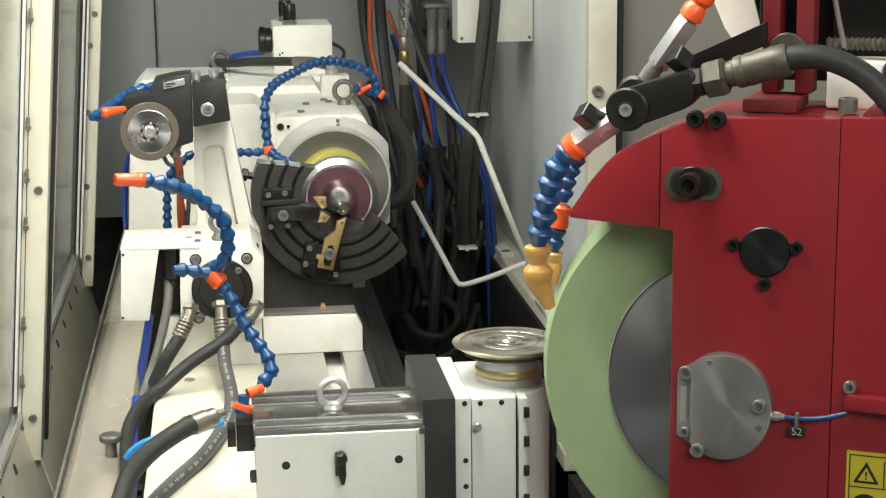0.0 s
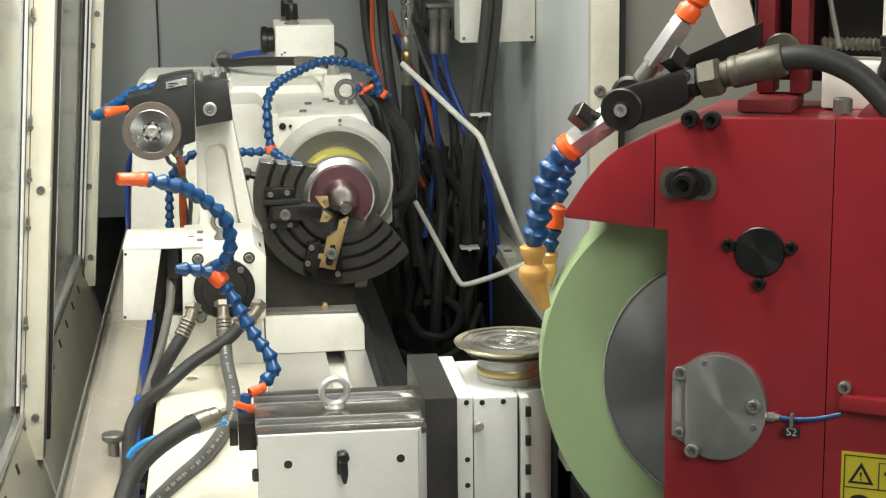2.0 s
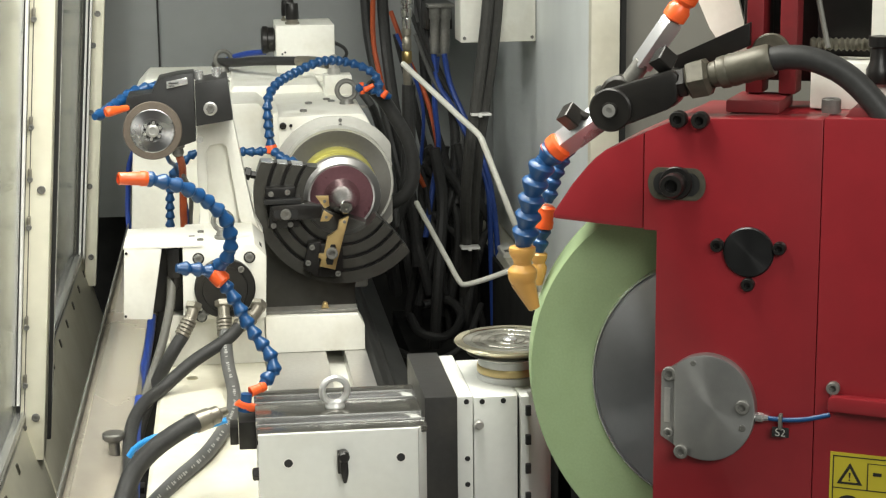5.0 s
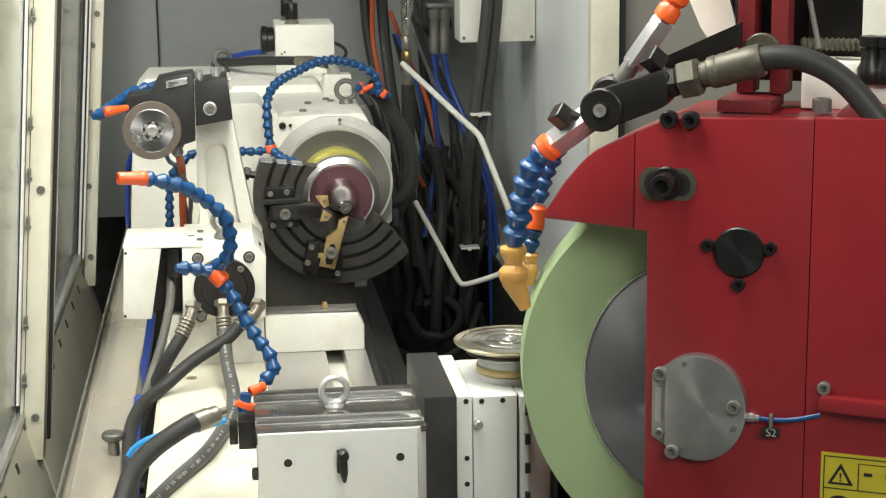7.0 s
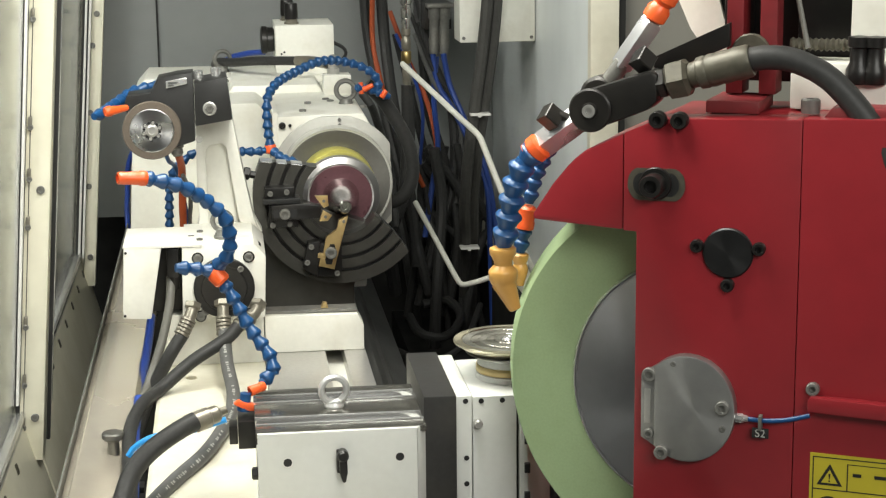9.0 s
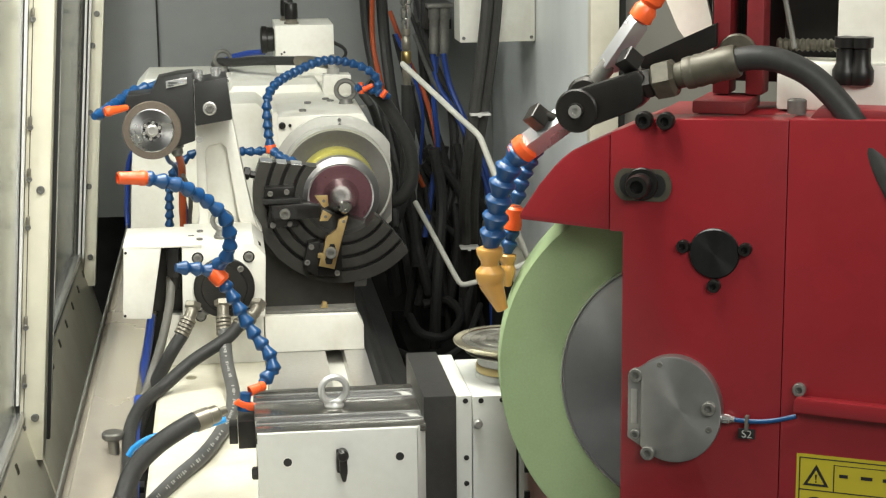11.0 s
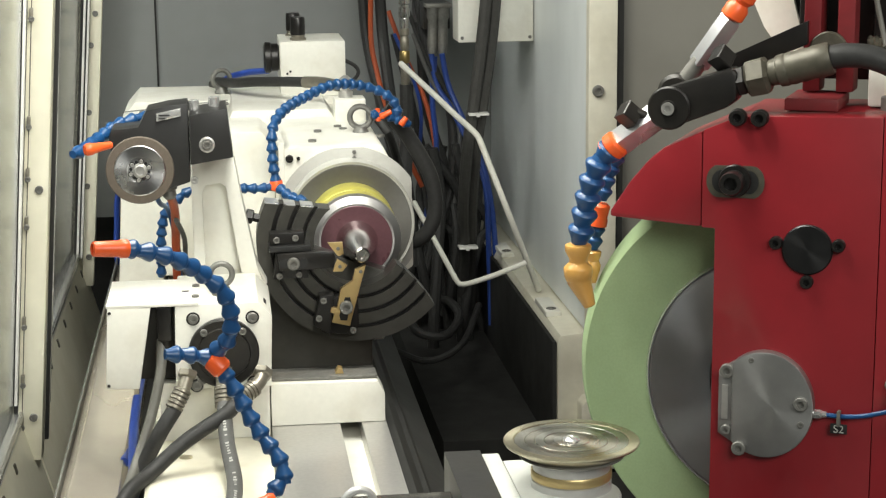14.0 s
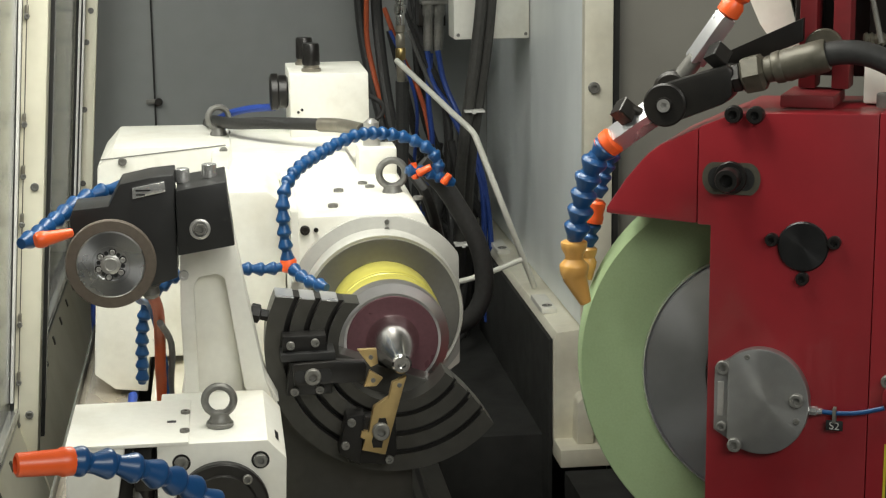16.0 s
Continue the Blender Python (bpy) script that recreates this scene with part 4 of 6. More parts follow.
def build_tool_carrier():
    t = rider("tool_carrier", (0.2, 3.9, 0.776), "oiled steel sector plate with ring slots on a cream base", "tool carrier")
    b = B(); slab(b, [(0.068, 0.7765), (0.281, 0.7765), (0.281, 0.832), (0.268, 0.856), (0.068, 0.858)], 3.72, 3.785, 0.003); part("base", b, CREAM, t)
    b = B(); box(b, (0.07, 3.7855, 0.7765), (0.285, 4.30, 0.80), 0.002); part("sole", b, STEEL_DULL, t)
    c = (0.256, 3.985, 1.066)
    cx, cz = c[0], c[2]
    b = B(); slab(b, [(0.075, 0.80), (0.284, 0.80), (0.284, 0.85), (0.292, 0.872), (0.34, 0.90), (0.36, 0.98), (0.075, 1.08)], 4.03, 4.11, 0.003); part("column", b, SECTOR, t)
    b = B(); box(b, (0.070, 3.735, 0.8585), (0.268, 3.785, 0.864), 0.0015); part("strip", b, STEEL_DULL, t)
    b = B(); slab(b, [(0.19, 0.8642), (0.206, 0.8642), (0.204, 0.874), (0.196, 0.876)], 3.75, 3.77, 0.001); part("chip", b, GOLD, t)
    h = (0.048, 3.985, 1.153)[2] - cz

    def cut_ends(r):
        a = radians(150)
        for k in range(60):
            a = math.pi - math.asin(min(0.95, (h - 0.12 * (r * math.cos(a) + 0.2)) / r))
        return math.degrees(a), 319 + 10 * (0.2 - r) / 0.11

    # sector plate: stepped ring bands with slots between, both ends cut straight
    # sunk bands are blacker: the shade in the slots is put into colour
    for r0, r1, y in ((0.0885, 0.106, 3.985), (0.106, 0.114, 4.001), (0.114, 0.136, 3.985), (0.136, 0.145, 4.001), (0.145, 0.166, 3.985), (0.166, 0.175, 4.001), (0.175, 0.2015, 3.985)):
        b = B(); ring_sector(b, cx, cz, r0, r1, cut_ends, y, 4.045); part("ring_band", b, SECTOR if y < 3.99 else BLACK_STEEL, t, "oiled dark steel ring band, black for slot shade where sunk")

    # thin pale strips put the light on the polished cut ends into colour
    for r0, r1 in ((0.114, 0.136), (0.145, 0.166), (0.175, 0.2015)):
        a0, a1 = radians(cut_ends(r0)[0]), radians(cut_ends(r1)[0])
        x0, z0, x1, z1 = cx + r1 * math.cos(a1), cz + r1 * math.sin(a1), cx + r0 * math.cos(a0), cz + r0 * math.sin(a0)
        b = B(); slab(b, [(x0, z0 + 0.0002), (x1, z1 + 0.0002), (x1, z1 + 0.0022), (x0, z0 + 0.0022)], 3.9855, 4.044, 0.0005); part("end_face", b, ALUMINIUM, t, "pale strip for the lit, polished cut end of a ring band")

    def outline(*pts):
        return [(p[0], p[2]) for p in pts]

    b = B(); lathe(b, (0.066, 4.0, 1.118), (-1, 0, 0.25), [(0.009, 0), (0.009, 0.016), (0.015, 0.018), (0.015, 0.030), (0.012, 0.032), (0, 0.032)], 6); part("side_bolt", b, BLACK_STEEL, t)
    # horizontal tool
    b = B(); slab(b, outline((0.081, 3.950, 1.097), (0.147, 3.950, 1.098), (0.148, 3.950, 1.073), (0.080, 3.950, 1.072)), 3.95, 3.9848, 0.002); part("clamp", b, BLACK_STEEL, t)
    b = B(); slab(b, outline((0.077, 3.940, 1.073), (0.159, 3.940, 1.075), (0.160, 3.940, 1.063), (0.077, 3.940, 1.062)), 3.935, 3.9848, 0.001); part("clamp_bar", b, CHARCOAL, t)
    b = B(); slab(b, outline((0.091, 3.945, 1.058), (0.154, 3.945, 1.058), (0.154, 3.945, 1.007), (0.085, 3.945, 1.006)), 3.945, 3.9848, 0.002); part("holder", b, BLACK_STEEL, t)
    b = B(); slab(b, outline((0.094, 3.925, 1.060), (0.160, 3.925, 1.063), (0.203, 3.925, 1.060), (0.206, 3.925, 1.053), (0.203, 3.925, 1.029), (0.096, 3.925, 1.027)), 3.925, 3.944, 0.002); part("tool_arm", b, BLACK_STEEL, t)
    for pts, c in ((outline((0.191, 3.915, 1.082), (0.220, 3.915, 1.082), (0.222, 3.915, 1.059), (0.211, 3.915, 1.054), (0.200, 3.915, 1.069)), (0.211, 3.915, 1.070)), (outline((0.209, 3.915, 1.049), (0.229, 3.915, 1.036), (0.219, 3.915, 1.024), (0.200, 3.915, 1.024)), (0.214, 3.915, 1.034))):
        b = B(); slab(b, pts, 3.915, 3.9245, 0.001); part("tool_tip", b, GOLD, t, "gold-coated carbide tool tip")
        hex_bolt(t, (c[0], 3.9145, c[2]), (0, -1, 0), 0.0035, 0.002, STEEL_DULL, "screw")
    c = (0.124, 3.925, 1.042)
    b = B(); slab(b, outline((0.100, 3.923, 1.051), (0.149, 3.923, 1.052), (0.153, 3.923, 1.043), (0.149, 3.923, 1.033), (0.101, 3.923, 1.033), (0.096, 3.923, 1.043)), 3.9235, 3.9248, 0); part("slot", b, INK, t)
    hex_bolt(t, (c[0], 3.923, c[2]), (0, -1, 0), 0.0125, 0.010, STEEL_DULL, "bolt")
    for p, y in (((0.093, 3.950, 1.084), 3.9495), ((0.130, 3.950, 1.087), 3.9495), ((0.097, 3.940, 1.013), 3.9445), ((0.135, 3.940, 1.015), 3.9445)):
        hex_bolt(t, (p[0], y, p[2]), (0, -1, 0), 0.0065, 0.006, STEEL_DULL, "screw")
    # lower tool
    b = B(); slab(b, outline((0.197, 3.955, 0.964), (0.251, 3.955, 0.965), (0.252, 3.955, 0.901), (0.234, 3.955, 0.886), (0.177, 3.955, 0.892)), 3.955, 3.9848, 0.002); part("holder", b, BLACK_STEEL, t)
    b = B(); slab(b, outline((0.175, 3.945, 0.969), (0.203, 3.945, 0.971), (0.194, 3.945, 0.890), (0.162, 3.945, 0.910)), 3.945, 3.9845, 0.002); part("clamp", b, BLACK_STEEL, t)
    b = B(); slab(b, outline((0.267, 3.940, 1.030), (0.242, 3.940, 0.941), (0.233, 3.940, 0.907), (0.197, 3.940, 0.916), (0.202, 3.940, 0.933), (0.195, 3.940, 0.936), (0.197, 3.940, 0.946), (0.208, 3.940, 0.944), (0.216, 3.940, 0.983), (0.240, 3.940, 0.998), (0.245, 3.940, 1.020)), 3.940, 3.9545, 0.001)
    part("cutting_blade", b, GOLD, t, "gold-coloured cutting blade")
    b = B(); slab(b, outline((0.224, 3.939, 0.966), (0.234, 3.939, 0.966), (0.237, 3.939, 0.955), (0.227, 3.939, 0.919), (0.214, 3.939, 0.920), (0.212, 3.939, 0.930)), 3.9385, 3.9398, 0); part("slot", b, BLACK_STEEL, t)
    c = (0.226, 3.938, 0.947)
    hex_bolt(t, (c[0], 3.938, c[2]), (0, -1, 0), 0.0135, 0.012, STEEL_DULL, "bolt")
    c = (0.256, 3.940, 1.017)
    hex_bolt(t, (c[0], 3.9395, c[2]), (0, -1, 0), 0.0035, 0.0015, STEEL_DULL, "screw")
    for p in ((0.182, 3.945, 0.960), (0.172, 3.945, 0.924), (0.240, 3.955, 0.895)):
        hex_bolt(t, (p[0], p[1] - 0.0005, p[2]), (0, -1, 0), 0.0065, 0.006, STEEL_DULL, "screw")


def build_truing_unit():
    t = rider("truing_unit", (-0.05, 3.9, 0.757), "cream truing unit with tall arm and small wheel", "truing unit")
    Y0, CASING = 3.795, 0.966
    b = B(); slab(b, [(-0.108, 0.84), (0.071, 0.838), (0.076, 0.975), (0.050, 1.003), (-0.104, 1.003)], Y0, 4.047, 0.003); part("body", b, CREAM, t)
    b = B(); slab(b, [(-0.228, 1.002), (-0.148, 1.000), (-0.175, 0.844), (-0.236, 0.846)], Y0 - 0.002, 3.998, 0.003); part("cover", b, CREAM, t)
    b = B(); slab(b, [(-0.230, 1.0005), (-0.060, 1.0005), (-0.060, 1.006), (-0.230, 1.006)], Y0 - 0.002, 4.0, 0.001); part("top_sheet", b, CREAM, t)
    b = B(); box(b, (-0.175, 3.86, 0.845), (-0.108, 4.02, 1.0), 0); part("cavity", b, BLACK_STEEL, t)
    b = B(); box(b, (-0.138, 3.81, 0.93), (-0.112, 3.8595, 0.995), 0.003); part("socket", b, BLACK_STEEL, t)
    b = B(); lathe(b, (-0.124, 3.828, 0.945), (0, 0, -1), [(0.012, 0), (0.013, 0.01), (0.013, 0.03), (0.008, 0.045)], 16); part("plug", b, BLACK_STEEL, t)
    # flange
    b = B(); lathe(b, (-0.016, Y0, 0.909), (0, -1, 0), [(0.066, -0.002), (0.066, 0.010), (0.063, 0.013), (0.050, 0.013), (0.048, 0.018), (0.0, 0.018)], 56); part("flange", b, BLACK_STEEL, t)
    for x, z in ((-0.071, 0.975), (0.039, 0.974), (-0.069, 0.846), (0.038, 0.848), (-0.052, 0.951), (0.020, 0.951), (-0.058, 0.858)):
        hex_bolt(t, (x, Y0 - (0.012 if abs(z - 0.951) < 0.002 else 0), z), (0, -1, 0), 0.0095 if abs(z - 0.951) > 0.002 else 0.007, 0.007, STEEL_DULL, "bolt")
    # flat black rings in place of the shade in the bolt recesses
    for x, z in ((-0.071, 0.975), (0.039, 0.974), (-0.069, 0.846), (0.038, 0.848)):
        b = B(); lathe(b, (x, Y0 - 0.0002, z), (0, -1, 0), [(0.0098, 0), (0.0128, 0), (0.0128, 0.0008), (0.0098, 0.0008)], 24, True); part("recess_rim", b, BLACK_STEEL, t)
    for x, z in ((-0.224, 0.992), (-0.231, 0.853)):
        hex_bolt(t, (x, Y0 - 0.002, z), (0, -1, 0), 0.003, 0.002, BLACK_STEEL, "screw")
    for x, y in ((-0.066, 3.93), (-0.066, 3.84)):
        b = B(); lathe(b, (x, y, 1.006), (0, 0, 1), [(0.007, 0), (0.007, 0.004), (0.003, 0.004), (0.003, 0.002), (0, 0.002)], 12); part("screw", b, STEEL_DULL, t)
    b = B(); lathe(b, (-0.016, 3.868, 1.0032), (0, 0, 1), [(0.0185, 0), (0.0195, 0.001), (0.0195, 0.006), (0.0185, 0.007)], 28); part("washer", b, STEEL_DULL, t)
    eyebolt(t, (-0.016, 3.868, 1.0085), 0.0262, STEEL_DULL)
    b = B(); box(b, (-0.092, 3.885, 1.0062), (-0.079, 3.895, 1.0066), 0); part("slot", b, INK, t)
    b = B(); slab(b, [(0.062, 0.9914), (0.0665, 0.9866), (0.0669, 0.987), (0.0624, 0.9918)], 3.84, 3.875, 0); part("slot", b, INK, t)
    # the lower casing at its true size, on a foot
    for ob in t.children:
        for v in ob.data.vertices:
            p = (v.co + Vector(t["base"])) * CASING
            v.co = p + Vector((0, 0, 0.0605)) - Vector(t["base"])
    b = B(); slab(b, [(-0.135, 0.757), (0.066, 0.757), (0.066, 0.8685), (-0.135, 0.8685)], 3.72, 3.95, 0.003); part("foot", b, CREAM, t)
    # arm with a sunk panel
    def far(*pts):
        return [(x * 1.026, z * 1.026 - 0.0463) for x, z in pts]

    b = B(); slab(b, far((-0.064, 1.262), (0.014, 1.274), (0.026, 1.20), (0.052, 1.06), (0.072, 1.02), (-0.072, 1.02), (-0.064, 1.06), (-0.066, 1.16)), 3.935, 4.02, 0.004); part("arm", b, CREAM, t)
    b = B(); slab(b, far((-0.064, 1.262), (0.014, 1.274), (0.026, 1.20), (0.052, 1.06), (0.066, 1.021), (0.030, 1.021), (0.02, 1.06), (-0.002, 1.215), (-0.012, 1.222), (-0.038, 1.218), (-0.046, 1.205), (-0.044, 1.06), (-0.040, 1.021), (-0.072, 1.021), (-0.064, 1.06), (-0.066, 1.16)), 3.910, 3.9348, 0.003); part("arm_rim", b, CREAM, t)
    # clamp and motor
    b = B(); slab(b, [(-0.064, 1.265), (0.014, 1.277), (0.004, 1.367), (-0.064, 1.356)], 3.775, 3.909, 0.002); part("clamp_block", b, CHARCOAL, t)
    b = B(); lathe(b, (-0.033, 3.7755, 1.302), (0, -1, 0), [(0.0145, 0), (0.0145, 0.003), (0.0125, 0.004), (0.0105, 0.004), (0.0095, 0.001), (0.009, 0.001)], 28); part("washer", b, STEEL, t)
    b = B(); lathe(b, (-0.033, 3.774, 1.302), (0, -1, 0), [(0.0088, 0), (0.0088, 0.005), (0.008, 0.006), (0.005, 0.006), (0.0045, 0.002), (0, 0.002)], 6); part("bolt", b, STEEL_DULL, t)
    for x, z in ((-0.056, 1.358), (-0.018, 1.3635)):
        b = B(); lathe(b, (x, 3.84, z), (0, 0, 1), [(0.010, 0), (0.0105, 0.003), (0.0105, 0.018), (0.008, 0.019), (0.005, 0.019), (0.005, 0.01), (0, 0.01)], 16); part("bolt", b, STEEL_SHINY, t)
    b = B(); slab(b, [(-0.203, 1.250), (-0.210, 1.318), (-0.205, 1.332), (-0.156, 1.336), (-0.140, 1.366), (-0.100, 1.374), (-0.066, 1.377), (-0.066, 1.232), (-0.098, 1.222), (-0.15, 1.21)], 3.785, 3.875, 0.002); part("motor_body", b, CHARCOAL, t)
    b = B(); slab(b, [(-0.123, 1.346), (-0.078, 1.355), (-0.079, 1.369), (-0.123, 1.361)], 3.778, 3.7845, 0.0005); part("nameplate", b, STEEL_SHINY, t)
    for k, w in enumerate((0.012, 0.02)):
        b = B(); box(b, (-0.118, 3.7765, 1.351 + k * 0.006), (-0.118 + w, 3.778, 1.353 + k * 0.006), 0); part("print", b, INK, t)
    hex_bolt(t, (-0.058, 3.79, 1.235), (0, -1, 0), 0.007, 0.008, STEEL, "bolt")
    b = B(); lathe(b, (-0.155, 3.785, 1.261), (0, -1, 0), [(0.0465, 0.010), (0.05, 0.011), (0.0595, 0.016), (0.0615, 0.021), (0.0615, 0.029), (0.0600, 0.031), (0.0465, 0.032)], 64, True)
    w = part("wheel_rim", b, BROWN, t, "brown bonded rim of the truing wheel")
    b = B(); lathe(b, (-0.155, 3.785, 1.261), (0, -1, 0), [(0.03, 0), (0.03, 0.012), (0.0463, 0.014), (0.0463, 0.0315), (0.0445, 0.0325), (0.0275, 0.0325), (0.027, 0.0318), (0.0255, 0.0318), (0.025, 0.0325), (0.0225, 0.0325), (0.022, 0.0295), (0.0, 0.0295)], 64); part("wheel_disc", b, TRUE_DISC, t, "turned steel wheel disc", 10)
    b = B(); lathe(b, (-0.155, 3.7555, 1.261), (0, -1, 0), [(0.0135, 0), (0.0135, 0.003), (0.012, 0.004), (0.0105, 0.004), (0.0103, 0.0065), (0.009, 0.0075), (0.0075, 0.0075), (0.007, 0.005), (0, 0.005)], 24); part("hub", b, STEEL, t)
    for k in range(6):
        a = radians(60 * k + 20)
        x, z = -0.155 + 0.0175 * math.cos(a), 1.261 + 0.0175 * math.sin(a)
        b = B(); lathe(b, (x, 3.7555, z), (0, -1, 0), [(0.0052, 0), (0.0052, 0.0015), (0.0047, 0.002)], 14); part("screw_seat", b, BLACK_STEEL, t)
        hex_bolt(t, (x, 3.7535, z), (0, -1, 0), 0.0037, 0.004, STEEL, "screw")
        a += radians(30)
        b = B(); lathe(b, (-0.155 + 0.0165 * math.cos(a), 3.7555, 1.261 + 0.0165 * math.sin(a)), (0, -1, 0), [(0.003, 0), (0.003, 0.0006), (0, 0.0006)], 12); part("hole", b, INK, t)
    # cable gland and cables below the motor
    b = B(); lathe(b, (-0.108, 3.83, 1.224), (0.1, 0, -1), [(0.012, 0), (0.016, 0.004), (0.016, 0.012), (0.012, 0.014), (0.013, 0.024), (0.009, 0.03)], 12); part("gland", b, STEEL_DULL, t)
    b = B(); tube(b, [(-0.105, 3.84, 1.197), (-0.100, 3.90, 1.16), (-0.102, 3.98, 1.10), (-0.104, 4.00, 1.04), (-0.104, 4.02, 1.00), (-0.106, 4.03, 0.80)], 0.0085, 12); part("cable", b, ORANGE_CABLE, t)
    b = B(); tube(b, [(-0.135, 3.85, 1.21), (-0.128, 3.92, 1.17), (-0.115, 4.0, 1.14), (-0.10, 4.02, 1.06), (-0.095, 4.02, 1.0), (-0.096, 4.03, 0.80)], 0.005, 10); part("cable", b, BLUE, t)
    b = B(); tube(b, [(-0.098, 3.9, 1.14), (-0.086, 3.98, 1.09), (-0.086, 4.0, 1.05), (-0.09, 4.02, 1.0), (-0.09, 4.03, 0.80)], 0.005, 10); part("cable", b, HOSE_GREY, t)
    b = B(); box(b, (-0.113, 3.985, 1.09), (-0.093, 4.0, 1.094), 0.001); part("tie", b, NYLON, t)
    # coolant hose over the truing wheel
    h = rider("coolant_hose", (-0.164, 3.950, 1.323), "thin blue jointed coolant hose with an orange nozzle", "coolant hose", "coolant hoses")
    coolant_chain(h, [(-0.144, 3.930, 1.335), (-0.175, 3.925, 1.332), (-0.204, 3.900, 1.324), (-0.233, 3.850, 1.308), (-0.257, 3.790, 1.297), (-0.280, 3.750, 1.292)], 0.0130, pitch=2.0)
    nozzle(h, (-0.242, 3.680, 1.313), (-0.199, 3.700, 1.318), 0.011, 0.006, ORANGE)
    h = rider("coolant_hose", (-0.145, 4.300, 0.953), "thin blue jointed coolant hose beside an orange cable", "coolant hose", "coolant hoses")
    coolant_chain(h, [(-0.142, 4.200, 0.970), (-0.138, 4.200, 1.052), (-0.128, 4.200, 1.099), (-0.095, 4.200, 1.132), (-0.068, 4.200, 1.150)], 0.0115, pitch=1.8)
    h = rider("coolant_hose", (0.104, 4.280, 1.138), "blue jointed coolant hose arching over the workhead", "coolant hose", "coolant hoses")
    coolant_chain(h, [(0.104, 4.270, 1.145), (0.099, 4.270, 1.198), (0.101, 4.280, 1.258), (0.126, 4.320, 1.291), (0.185, 4.400, 1.313), (0.244, 4.450, 1.329), (0.311, 4.500, 1.319), (0.361, 4.500, 1.299), (0.387, 4.500, 1.272), (0.386, 4.500, 1.238)], 0.0125, pitch=1.8)
    coolant_chain(h, [(0.104, 4.270, 1.137), (0.072, 4.270, 1.132), (0.032, 4.270, 1.134)], 0.0118, pitch=1.8)
    coolant_chain(h, [(0.112, 4.260, 1.133), (0.132, 4.230, 1.120), (0.160, 4.200, 1.115)], 0.0122, pitch=1.8)
    coolant_chain(h, [(0.334, 4.500, 1.254), (0.367, 4.500, 1.249), (0.418, 4.500, 1.227)], 0.012)
    b = B(); lathe(b, (0.104, 4.270, 1.126), (0.05, 0, 1), [(0.010, 0), (0.014, 0.004), (0.014, 0.02), (0.010, 0.026)], 16); part("tee", b, ORANGE, h)
    for p, q in (((0.346, 4.500, 1.242), (0.343, 4.500, 1.267)), ((0.352, 4.490, 1.250), (0.374, 4.490, 1.261)), ((0.397, 4.490, 1.232), (0.408, 4.490, 1.246))):
        nozzle(h, p, q, 0.0075, 0.0060, ORANGE, "clip")


